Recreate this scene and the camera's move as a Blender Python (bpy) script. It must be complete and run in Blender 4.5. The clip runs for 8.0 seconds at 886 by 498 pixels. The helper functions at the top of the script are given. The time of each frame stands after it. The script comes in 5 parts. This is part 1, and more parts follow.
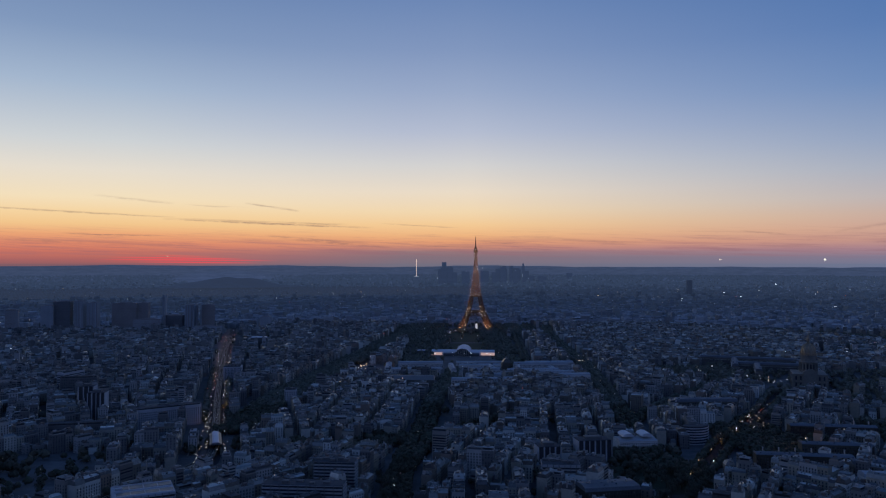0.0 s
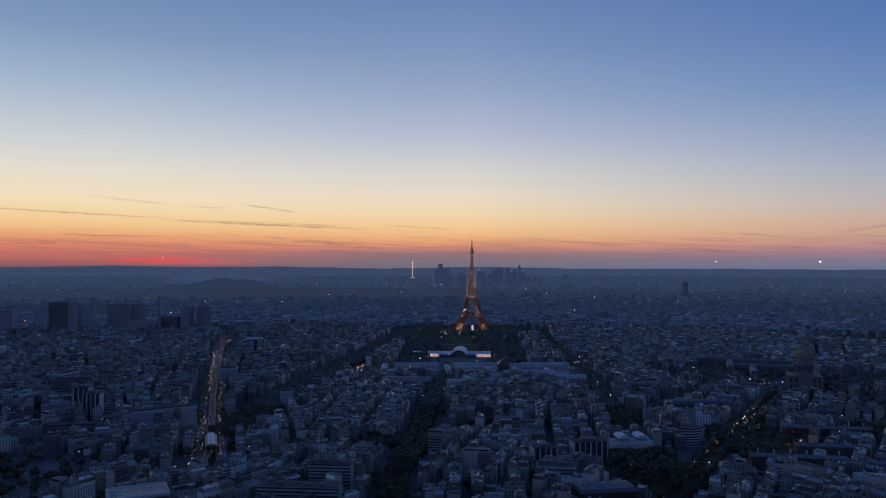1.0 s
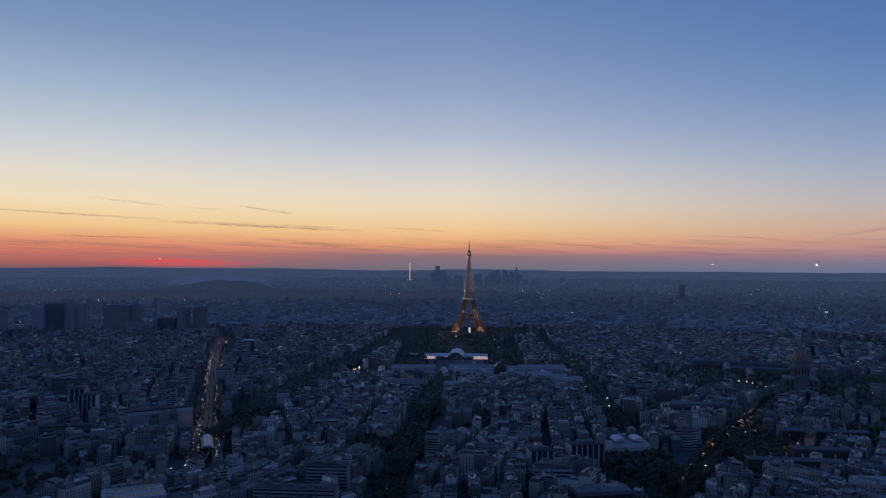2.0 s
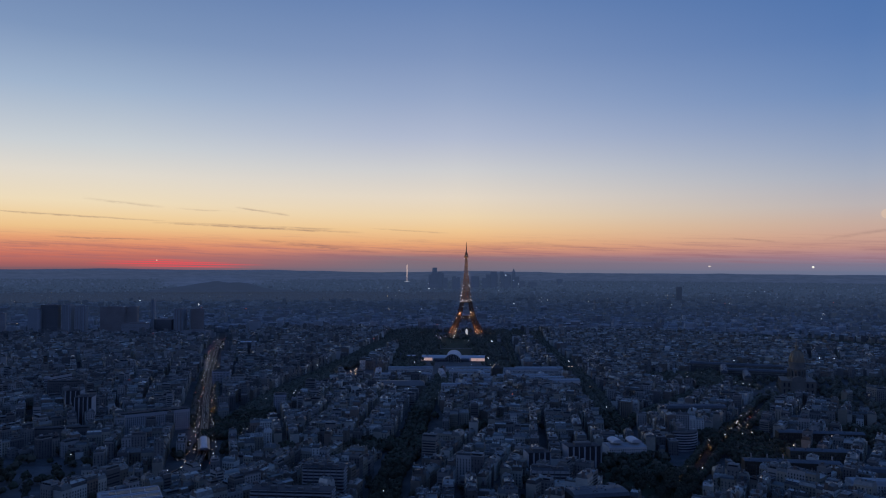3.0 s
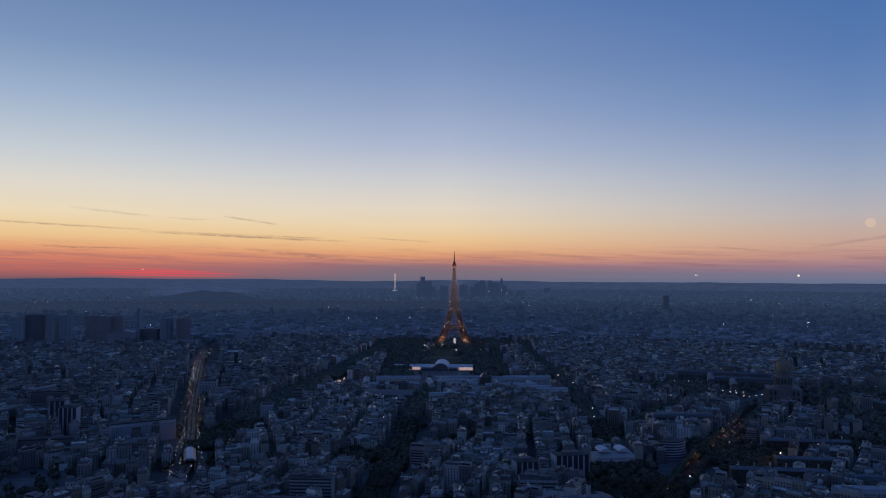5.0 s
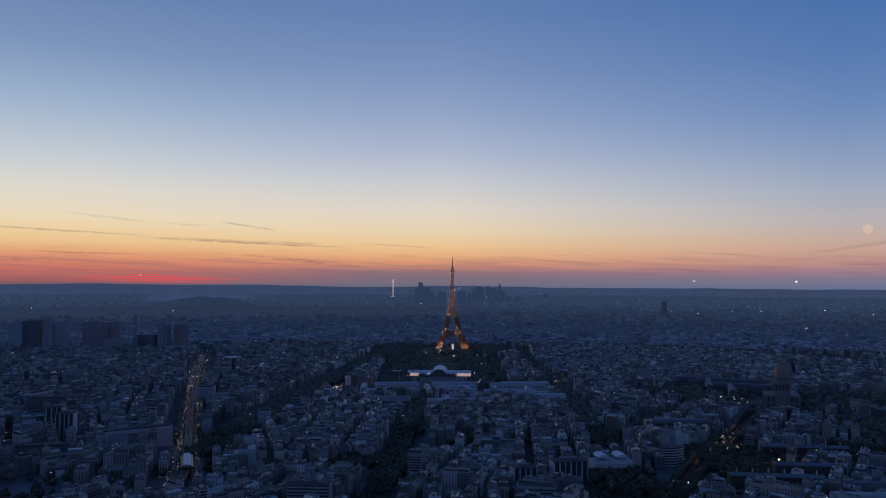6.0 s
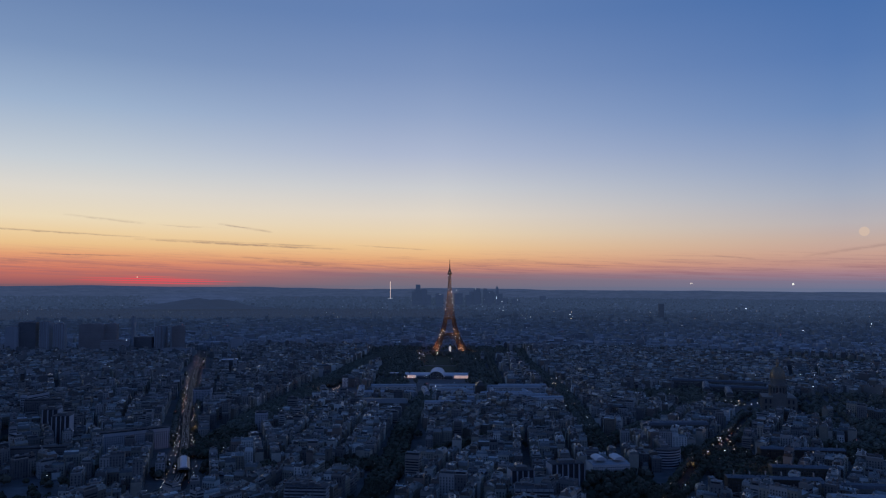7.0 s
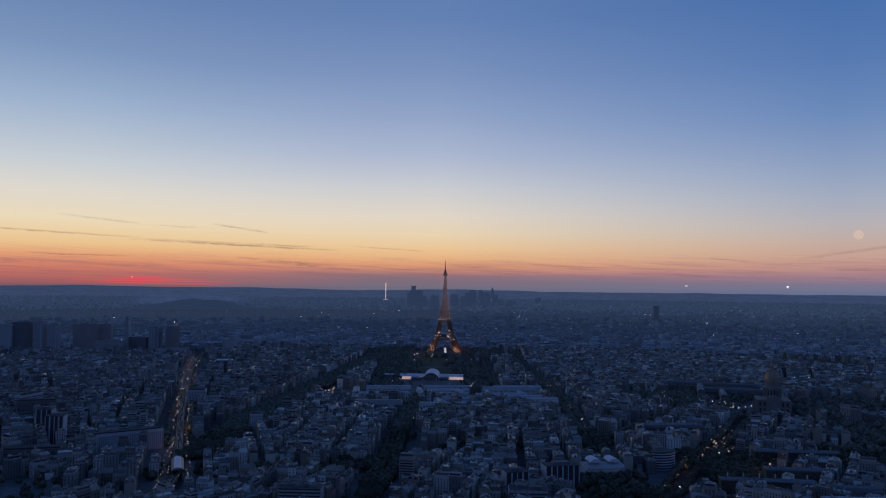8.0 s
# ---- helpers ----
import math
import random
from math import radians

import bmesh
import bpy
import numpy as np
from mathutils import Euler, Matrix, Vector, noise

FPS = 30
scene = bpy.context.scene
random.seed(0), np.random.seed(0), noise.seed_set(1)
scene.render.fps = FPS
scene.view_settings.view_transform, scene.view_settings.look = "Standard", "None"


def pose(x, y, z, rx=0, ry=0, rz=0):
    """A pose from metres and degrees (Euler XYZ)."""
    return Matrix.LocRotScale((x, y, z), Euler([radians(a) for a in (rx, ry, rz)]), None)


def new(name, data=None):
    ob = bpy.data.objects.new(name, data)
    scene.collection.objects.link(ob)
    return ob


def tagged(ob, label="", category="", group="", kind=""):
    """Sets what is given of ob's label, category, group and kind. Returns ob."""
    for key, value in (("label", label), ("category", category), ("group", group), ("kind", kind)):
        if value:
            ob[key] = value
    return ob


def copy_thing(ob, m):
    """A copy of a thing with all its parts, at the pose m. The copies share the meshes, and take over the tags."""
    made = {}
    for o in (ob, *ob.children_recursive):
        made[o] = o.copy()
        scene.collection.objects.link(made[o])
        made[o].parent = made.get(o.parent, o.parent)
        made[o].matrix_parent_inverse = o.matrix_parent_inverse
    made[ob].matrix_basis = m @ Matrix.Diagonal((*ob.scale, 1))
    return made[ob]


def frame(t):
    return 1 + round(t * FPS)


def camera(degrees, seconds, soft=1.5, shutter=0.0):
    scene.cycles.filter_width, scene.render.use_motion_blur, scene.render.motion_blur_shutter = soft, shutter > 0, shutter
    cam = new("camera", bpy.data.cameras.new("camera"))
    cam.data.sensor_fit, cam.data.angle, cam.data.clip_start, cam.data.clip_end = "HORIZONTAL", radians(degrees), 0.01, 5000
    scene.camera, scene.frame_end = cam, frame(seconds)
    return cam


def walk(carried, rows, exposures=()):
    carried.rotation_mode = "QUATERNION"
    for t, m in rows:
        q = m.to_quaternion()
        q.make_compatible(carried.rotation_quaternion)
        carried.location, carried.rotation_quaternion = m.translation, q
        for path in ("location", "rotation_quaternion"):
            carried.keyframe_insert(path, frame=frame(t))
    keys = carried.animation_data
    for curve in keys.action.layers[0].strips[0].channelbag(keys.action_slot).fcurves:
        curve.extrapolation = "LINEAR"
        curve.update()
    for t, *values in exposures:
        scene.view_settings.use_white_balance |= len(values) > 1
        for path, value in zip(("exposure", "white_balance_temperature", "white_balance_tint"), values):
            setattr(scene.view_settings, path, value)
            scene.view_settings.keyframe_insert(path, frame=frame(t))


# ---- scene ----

EYE = 236.0  # the eye's height over the river plain, m

cam = camera(61.0, 8.0, soft=1.15)
walk(cam, [
    (0.0, pose(0, 0, EYE, 91.162, 0.000, 0.000)),
    (0.5, pose(0, 0, EYE, 91.226, -0.015, -0.136)),
    (1.0, pose(0, 0, EYE, 91.276, -0.105, -0.289)),
    (1.5, pose(0, 0, EYE, 91.359, -0.205, -0.415)),
    (3.0, pose(0, 0, EYE, 91.574, -0.315, -0.719)),
    (3.5, pose(0, 0, EYE, 91.642, -0.268, -0.941)),
    (4.0, pose(0, 0, EYE, 91.772, -0.275, -1.194)),
    (4.5, pose(0, 0, EYE, 91.998, -0.273, -1.456)),
    (6.0, pose(0, 0, EYE, 92.705, -0.290, -1.778)),
    (6.5, pose(0, 0, EYE, 92.818, -0.312, -1.845)),
    (7.0, pose(0, 0, EYE, 92.872, -0.330, -1.981)),
    (7.5, pose(0, 0, EYE, 92.919, -0.419, -2.165)),
    (8.0, pose(0, 0, EYE, 92.976, -0.588, -2.326)),
], exposures=[(0.0, 0.0, 6420, 10), (1.5, -0.03, 6360, 10), (3.5, -0.07, 6240, 10), (4.5, -0.09, 6180, 10), (6.5, -0.09, 6130, 10), (8.0, -0.09, 6100, 10)])


def lin(r, g, b):
    """Linear colour of an 8-bit display colour."""
    return tuple((v / 12.92 if v <= 0.04045 else ((v + 0.055) / 1.055) ** 2.4) for v in (r / 255, g / 255, b / 255))


# ---- the dusk sky ----
class Nodes:
    """Short hand for a node tree of sums."""

    def __init__(self, tree):
        self.tree = tree

    def add(self, kind, **values):
        node = self.tree.nodes.new(kind)
        for key, value in values.items():
            setattr(node, key, value)
        return node

    def put(self, value, socket):
        if isinstance(value, bpy.types.NodeSocket):
            self.tree.links.new(value, socket)
        else:
            socket.default_value = value

    def math(self, operation, *args, clamp=False):
        node = self.add("ShaderNodeMath", operation=operation, use_clamp=clamp)
        for i, a in enumerate(args):
            self.put(a, node.inputs[i])
        return node.outputs[0]

    def mix(self, factor, a, b, blend="MIX"):
        node = self.add("ShaderNodeMix", data_type="RGBA", blend_type=blend)
        self.put(factor, node.inputs[0])
        self.put(a if isinstance(a, bpy.types.NodeSocket) else (*a, 1), node.inputs[6])
        self.put(b if isinstance(b, bpy.types.NodeSocket) else (*b, 1), node.inputs[7])
        return node.outputs[2]

    def span(self, value, low, high, smooth=True):
        node = self.add("ShaderNodeMapRange", interpolation_type="SMOOTHSTEP" if smooth else "LINEAR")
        for i, a in enumerate((value, low, high, 0.0, 1.0)):
            self.put(a, node.inputs[i])
        return node.outputs[0]

    def ramp(self, value, stops, way="LINEAR"):
        node = self.add("ShaderNodeValToRGB")
        node.color_ramp.interpolation = way
        self.put(value, node.inputs[0])
        elements = node.color_ramp.elements
        while len(elements) < len(stops):
            elements.new(0.5)
        for e, (at, colour) in zip(elements, stops):
            e.position, e.color = at, (*colour, 1)
        return node.outputs[0]

    def noise(self, vector, scale, detail=3.0, rough=0.5):
        node = self.add("ShaderNodeTexNoise")
        if vector is not None:
            self.put(vector, node.inputs["Vector"])
        self.put(scale, node.inputs["Scale"])
        self.put(detail, node.inputs["Detail"])
        self.put(rough, node.inputs["Roughness"])
        return node.outputs[0]

    def vector(self, x, y, z):
        node = self.add("ShaderNodeCombineXYZ")
        for i, a in enumerate((x, y, z)):
            self.put(a, node.inputs[i])
        return node.outputs[0]


SKY_SUNSET = [(0.0, 128, 92, 100), (0.3, 166, 99, 98), (0.9, 203, 115, 97), (1.5, 224, 138, 106), (2.1, 236, 166, 118), (2.8, 243, 198, 140), (3.6, 246, 212, 160),
              (4.6, 244, 223, 186), (6.6, 230, 221, 206), (8.6, 206, 210, 212), (12.4, 164, 182, 205), (16, 130, 153, 188), (20, 108, 134, 176),
              (40, 60, 94, 148), (90, 38, 70, 130)]
SKY_AHEAD = [(0.0, 114, 110, 126), (0.55, 130, 112, 122), (0.95, 148, 117, 122), (1.25, 200, 136, 117), (1.7, 228, 158, 116), (2.2, 239, 181, 128), (3, 244, 202, 148),
             (4, 242, 215, 174), (5.5, 234, 219, 198), (7.5, 212, 210, 208), (10, 181, 189, 208), (13, 153, 169, 199), (16, 130, 151, 189),
             (20, 106, 133, 179), (40, 60, 93, 148), (90, 38, 70, 130)]
SKY_NORTH = [(0.0, 108, 116, 142), (0.5, 128, 121, 142), (1.06, 168, 131, 140), (1.63, 196, 148, 136), (2.4, 207, 165, 146), (3.35, 203, 175, 160),
             (4.5, 192, 182, 180), (6.4, 171, 177, 191), (8.3, 150, 165, 192), (12, 114, 142, 186), (15.7, 92, 125, 177), (20, 76, 113, 169),
             (40, 52, 88, 146), (90, 38, 70, 130)]
SKY_EAST = [(0.0, 79, 93, 130), (5, 90, 106, 146), (15, 80, 102, 154), (40, 53, 85, 145), (90, 38, 70, 130)]
# thin cloud streaks: azimuth and height of both ends, half thickness (degrees), strength
STREAKS = [(-34, 3.85, -19.5, 3.38, 0.07, 0.40), (-20.5, 3.26, -5.2, 2.76, 0.09, 0.55), (-16, 3.1, -7, 3.0, 0.10, 0.25), (-14.8, 4.5, -10.8, 3.98, 0.10, 0.42),
           (-27, 2.12, -20.3, 2.02, 0.06, 0.55), (-25, 4.8, -19.6, 4.35, 0.12, 0.22), (-19, 4.3, -14.5, 4.15, 0.07, 0.2),
           (-13.4, 2.14, -5.6, 1.55, 0.11, 0.45), (-19.5, 3.3, -7.5, 3.02, 0.05, 0.4), (-12.5, 1.95, -3.5, 1.25, 0.16, 0.35), (-2.5, 1.42, 3.8, 1.30, 0.12, 0.35), (-4.8, 3.1, 1.2, 2.78, 0.06, 0.30), (2.6, 1.78, 5.6, 1.5, 0.06, 0.35),
           (6, 2.1, 15, 1.5, 0.14, 0.25), (21.5, 2.38, 24.6, 2.1, 0.08, 0.28), (27.5, 2.2, 34, 3.2, 0.16, 0.25), (-33, 1.7, -18, 1.35, 0.2, 0.3)]


def build_world():
    world = bpy.data.worlds.new("dusk_sky")
    world.use_nodes = True
    scene.world = world
    n = Nodes(world.node_tree)
    world.node_tree.nodes.clear()
    way = n.add("ShaderNodeTexCoord").outputs["Generated"]
    xyz = n.add("ShaderNodeSeparateXYZ")
    n.put(way, xyz.inputs[0])
    deg = 180 / math.pi
    high = n.math("MULTIPLY", n.math("ARCSINE", xyz.outputs[2]), deg)
    side = n.math("MULTIPLY", n.math("ARCTAN2", xyz.outputs[0], xyz.outputs[1]), deg)
    # heights are eased, so that the low bands keep enough room in the ramps
    pos = n.math("POWER", n.math("DIVIDE", n.math("MAXIMUM", high, 0.0), 90.0), 0.5)

    def band(stops):
        return n.ramp(pos, [((e / 90) ** 0.5, lin(r, g, b)) for e, r, g, b in stops])

    colour = n.mix(n.span(side, -23, -3, False), band(SKY_SUNSET), band(SKY_AHEAD))
    colour = n.mix(n.span(side, 2, 30, False), colour, band(SKY_NORTH))
    colour = n.mix(n.span(n.math("ABSOLUTE", side), 42, 120), colour, band(SKY_EAST))
    # the sun has just gone: a red glow on the horizon, in thin bars
    glow_a = n.math("POWER", n.math("DIVIDE", n.math("ADD", side, 19.8), 4.6), 2.0)
    glow_h = n.math("POWER", n.math("DIVIDE", n.math("SUBTRACT", high, 0.22), 0.30), 2.0)
    glow = n.math("EXPONENT", n.math("MULTIPLY", n.math("ADD", glow_a, glow_h), -1.0))
    bars = n.noise(n.vector(n.math("MULTIPLY", side, 0.10), n.math("MULTIPLY", high, 4.2), 2.0), 1.0, 3.0)
    glow = n.math("MULTIPLY", glow, n.span(bars, 0.32, 0.62))
    colour = n.mix(n.math("MULTIPLY", glow, 0.16, clamp=True), colour, lin(252, 78, 76))
    for a1, e1, a2, e2, thick, strength in ((-24.2, 0.50, -14.6, 0.40, 0.035, 1.0), (-25.0, 0.34, -12.2, 0.27, 0.04, 0.95), (-22.4, 0.16, -13.5, 0.10, 0.04, 0.7), (-21.5, 0.62, -17.0, 0.57, 0.025, 0.6)):
        along_ = n.math("DIVIDE", n.math("SUBTRACT", side, a1), a2 - a1, clamp=True)
        off = n.math("DIVIDE", n.math("SUBTRACT", high, n.math("MULTIPLY_ADD", along_, e2 - e1, e1)), thick)
        body = n.math("EXPONENT", n.math("MULTIPLY", n.math("MULTIPLY", off, off), -1.0))
        ends = n.math("POWER", n.math("MULTIPLY", n.math("MULTIPLY", along_, n.math("SUBTRACT", 1.0, along_)), 4.0), 1.3)
        colour = n.mix(n.math("MULTIPLY", n.math("MULTIPLY", body, ends), strength, clamp=True), colour, lin(255, 72, 82))
    # broad dim bars of low cloud
    soft = n.noise(n.vector(n.math("MULTIPLY", side, 0.10), n.math("MULTIPLY_ADD", side, 0.10, n.math("MULTIPLY", high, 3.2)), 7.0), 1.0, 5.0, 0.6)
    low = n.math("MULTIPLY", n.span(high, 2.4, 1.3), n.span(high, 0.2, 0.8))
    colour = n.mix(n.math("MULTIPLY", n.math("MULTIPLY", low, n.span(soft, 0.45, 0.66)), 0.40), colour, lin(150, 104, 114))
    wisp = n.noise(n.vector(n.math("MULTIPLY", side, 0.5), n.math("MULTIPLY", high, 3.0), 4.0), 1.0, 3.0)
    fray = n.noise(n.vector(n.math("MULTIPLY", side, 1.5), n.math("MULTIPLY", high, 8.0), 11.0), 1.0, 4.0, 0.65)
    # torn low cloud over the whole west
    torn = n.noise(n.vector(n.math("MULTIPLY", side, 0.22), n.math("MULTIPLY_ADD", side, 0.22, n.math("MULTIPLY", high, 6.5)), 3.0), 1.0, 6.0, 0.68)
    belt = n.math("MULTIPLY", n.span(high, 3.0, 1.6), n.span(high, 0.35, 0.95))
    colour = n.mix(n.math("MULTIPLY", n.math("MULTIPLY", belt, n.span(torn, 0.50, 0.64)), 0.30), colour, lin(138, 100, 110))
    for a1, e1, a2, e2, thick, strength in STREAKS:
        along = n.math("DIVIDE", n.math("SUBTRACT", side, a1), a2 - a1, clamp=True)
        line = n.math("MULTIPLY_ADD", along, e2 - e1, e1)
        off = n.math("DIVIDE", n.math("SUBTRACT", n.math("MULTIPLY_ADD", n.math("SUBTRACT", fray, 0.5), 0.14, n.math("MULTIPLY_ADD", n.math("SUBTRACT", wisp, 0.5), 0.16, high)), line), thick * 0.62)
        body = n.math("EXPONENT", n.math("MULTIPLY", n.math("MULTIPLY", off, off), -1.0))
        ends = n.math("POWER", n.math("MULTIPLY", n.math("MULTIPLY", along, n.math("SUBTRACT", 1.0, along)), 4.0), 0.6)
        streak = n.math("MULTIPLY", n.math("MULTIPLY", body, ends), n.math("MULTIPLY", n.math("MULTIPLY", n.span(wisp, 0.2, 0.6), n.span(fray, 0.25, 0.52)), strength * 1.25), clamp=True)
        colour = n.mix(streak, colour, lin(128, 98, 100))
    # lamp reflection painted in as a pale disc; bright points low in the north
    for a, e, radius, tint, share in ((31.28, 3.84, 0.31, lin(240, 205, 170), 0.42), (26.92, 0.32, 0.075, lin(255, 250, 235), 1.0), (-20.13, 0.56, 0.042, lin(255, 200, 170), 0.9), (20.2, 0.34, 0.05, lin(255, 235, 220), 0.7), (20.3, 0.34, 0.04, lin(255, 235, 220), 0.5)):
        gone = n.math("POWER", n.math("ADD", n.math("POWER", n.math("SUBTRACT", side, a), 2.0), n.math("POWER", n.math("SUBTRACT", high, e), 2.0)), 0.5)
        colour = n.mix(n.math("MULTIPLY", n.span(gone, radius * 1.12, radius * 0.88), share), colour, tint)
    back = n.add("ShaderNodeBackground")
    n.put(colour, back.inputs[0])
    back.inputs[1].default_value = 1.0
    out = n.add("ShaderNodeOutputWorld")
    n.put(back.outputs[0], out.inputs[0])


build_world()


# ---- materials ----
def material(name, build):
    m = bpy.data.materials.new(name)
    m.use_nodes = True
    n = Nodes(m.node_tree)
    b = m.node_tree.nodes["Principled BSDF"]
    build(n, b)
    return m


def island(n):
    return n.add("ShaderNodeNewGeometry").outputs["Random Per Island"]


def per_object(n):
    return n.add("ShaderNodeObjectInfo").outputs["Random"]


def where(n):
    return n.add("ShaderNodeNewGeometry").outputs["Position"]


def painted(name, stops, rough=0.8, metal=0.0, grain=0.25, scale=0.35, objects=False, bump=0.0, gloss=0.12, shine=0.0):
    """Stone, zinc, plaster...: a random tone a piece, stained at two scales."""

    def build(n, b):
        rnd = per_object(n) if objects else island(n)
        tone = n.ramp(rnd, [(i / len(stops), c) for i, c in enumerate(stops)], "CONSTANT")
        fine = n.noise(where(n), scale, 4.0, 0.6)
        broad = n.noise(where(n), scale * 0.09, 2.0)
        dirt = n.math("MULTIPLY_ADD", n.math("ADD", fine, broad), grain * 2, 1.0 - grain * 2)
        n.put(n.mix(1.0, tone, n.vector(dirt, dirt, dirt), "MULTIPLY"), b.inputs["Base Color"])
        b.inputs["Roughness"].default_value = rough
        if shine:  # some sheets are newer and smoother than others
            own = n.math("POWER", n.math("FRACT", n.math("MULTIPLY", rnd, 7.31)), 2.5)
            n.put(n.math("MULTIPLY_ADD", n.math("MULTIPLY", own, fine), -2.0 * shine, rough), b.inputs["Roughness"])
        b.inputs["Metallic"].default_value = metal
        b.inputs["Specular IOR Level"].default_value = gloss
        if bump:
            k = n.add("ShaderNodeBump")
            k.inputs["Strength"].default_value = bump
            n.put(fine, k.inputs["Height"])
            n.put(k.outputs[0], b.inputs["Normal"])

    return material(name, build)


def glowing(name, colour, strength, spread=0.0):
    def build(n, b):
        b.inputs["Base Color"].default_value = (0.6, 0.6, 0.6, 1)
        b.inputs["Emission Color"].default_value = (*colour, 1)
        if spread:
            n.put(n.math("MULTIPLY_ADD", n.math("POWER", island(n), 2.0), strength * spread, strength * (1 - spread) * 0.5), b.inputs["Emission Strength"])
        else:
            b.inputs["Emission Strength"].default_value = strength

    return material(name, build)


STONES = [(0.229, 0.219, 0.191), (0.325, 0.305, 0.267), (0.172, 0.153, 0.134), (0.439, 0.430, 0.401), (0.143, 0.134, 0.124), (0.296, 0.286, 0.258), (0.210, 0.172, 0.153), (0.573, 0.563, 0.535)]
ZINCS = [(0.12, 0.13, 0.14), (0.21, 0.23, 0.24), (0.07, 0.07, 0.08), (0.15, 0.16, 0.17), (0.26, 0.27, 0.28), (0.10, 0.085, 0.075), (0.18, 0.19, 0.20), (0.44, 0.45, 0.46), (0.09, 0.09, 0.095), (0.16, 0.17, 0.18)]
STONES = [(r * 0.96, g * 0.94, b * 0.87) for r, g, b in STONES]
ZINCS = [(r * 0.98, g * 0.94, b * 0.84) for r, g, b in ZINCS]
# Distance haze goes into the tones: joined houses lightened, single near ones darkened.
M_STONE = painted("limestone_facade_hazed", [tuple(min(0.66, v * 1.3) for v in c) for c in STONES], 0.85, grain=0.22)
M_STONE_OWN = painted("limestone_facade_own_dimmed", [tuple(v * 0.52 for v in c) for c in STONES], 0.85, grain=0.22, objects=True, bump=0.15)
M_ZINC = painted("zinc_roof_hazed", [tuple(v * 1.28 for v in c) for c in ZINCS], 0.62, metal=0.25, grain=0.3, gloss=0.5, shine=0.38)
M_ZINC_OWN = painted("zinc_roof_own_dimmed", [tuple(v * 0.6 for v in c) for c in ZINCS], 0.62, metal=0.25, grain=0.3, objects=True, gloss=0.5, shine=0.38)
M_SLATE = painted("slate_roof", [(0.10, 0.11, 0.125), (0.13, 0.14, 0.155), (0.08, 0.09, 0.10)], 0.6, grain=0.3, gloss=0.25)
M_PALE_STONE = painted("pale_stone", [(0.56, 0.54, 0.50), (0.62, 0.60, 0.57), (0.50, 0.48, 0.45)], 0.85, grain=0.2)
M_PALE_ROOF = painted("pale_zinc_roof", [(0.46, 0.47, 0.48), (0.38, 0.39, 0.40), (0.54, 0.55, 0.56)], 0.6, grain=0.3, gloss=0.25)
M_FLAT = painted("gravel_roof", [(0.14, 0.14, 0.14), (0.21, 0.21, 0.20), (0.09, 0.09, 0.095), (0.31, 0.31, 0.30)], 0.9, grain=0.3)
M_CHIMNEY = painted("chimney_plaster", [(0.30, 0.28, 0.26), (0.20, 0.16, 0.14), (0.40, 0.38, 0.36), (0.17, 0.14, 0.12)], 0.9)
M_CONCRETE = painted("concrete_panel", [(0.235, 0.23, 0.22), (0.40, 0.39, 0.37), (0.16, 0.155, 0.15), (0.28, 0.265, 0.24)], 0.8, grain=0.18)
# Near blocks' darker copy of the panel tones, for the painted haze.
M_CONCRETE_OWN = painted("concrete_panel_own_dimmed", [(0.14, 0.137, 0.13), (0.25, 0.243, 0.235), (0.10, 0.098, 0.095), (0.18, 0.17, 0.155), (0.36, 0.35, 0.335), (0.15, 0.135, 0.12)], 0.8, grain=0.22, objects=True)
M_WHITE = painted("white_panel", [(0.48, 0.49, 0.51), (0.42, 0.43, 0.45), (0.55, 0.56, 0.57)], 0.7, grain=0.22)
M_DARK = painted("dark_cladding", [(0.05, 0.05, 0.06), (0.09, 0.09, 0.10), (0.07, 0.06, 0.06)], 0.4, grain=0.2, gloss=0.3)
M_BROWN_TOWER = painted("brown_tower_cladding", [(0.29, 0.255, 0.24), (0.33, 0.295, 0.28)], 0.6, grain=0.2)
M_RIVER_PALE = painted("pale_concrete", [(0.43, 0.435, 0.44), (0.38, 0.385, 0.39)], 0.7, grain=0.15)
M_GLASS_TOWER = painted("dark_tower_glass", [(0.13, 0.135, 0.14), (0.17, 0.17, 0.175)], 0.5, grain=0.15, gloss=0.4)
M_IRON = painted("brown_iron", [(0.16, 0.10, 0.065), (0.19, 0.12, 0.075)], 0.6, grain=0.15)
M_ASPHALT = painted("asphalt", [(0.055, 0.055, 0.058), (0.065, 0.063, 0.062)], 0.85, grain=0.3, scale=0.2)
M_PAVING = painted("pale_paving", [(0.11, 0.11, 0.105), (0.14, 0.135, 0.13)], 0.9, grain=0.2)
M_LAWN = painted("lawn", [(0.05, 0.06, 0.04), (0.06, 0.07, 0.045)], 0.95, grain=0.3, scale=0.15)
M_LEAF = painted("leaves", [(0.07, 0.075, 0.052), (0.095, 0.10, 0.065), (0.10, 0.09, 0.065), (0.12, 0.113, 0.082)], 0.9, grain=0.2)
# Same leaves lightened: haze over the distant trees is put into the colour.
M_LEAF_HAZED = painted("leaves_hazed", [(0.14, 0.145, 0.105), (0.17, 0.17, 0.125), (0.16, 0.15, 0.115), (0.19, 0.185, 0.145)], 0.9, grain=0.2)
M_CHURCH = painted("church_limestone", [(0.27, 0.25, 0.22), (0.23, 0.215, 0.19)], 0.85, grain=0.25)
M_BARK = painted("bark", [(0.07, 0.055, 0.04), (0.09, 0.07, 0.05)], 0.95)
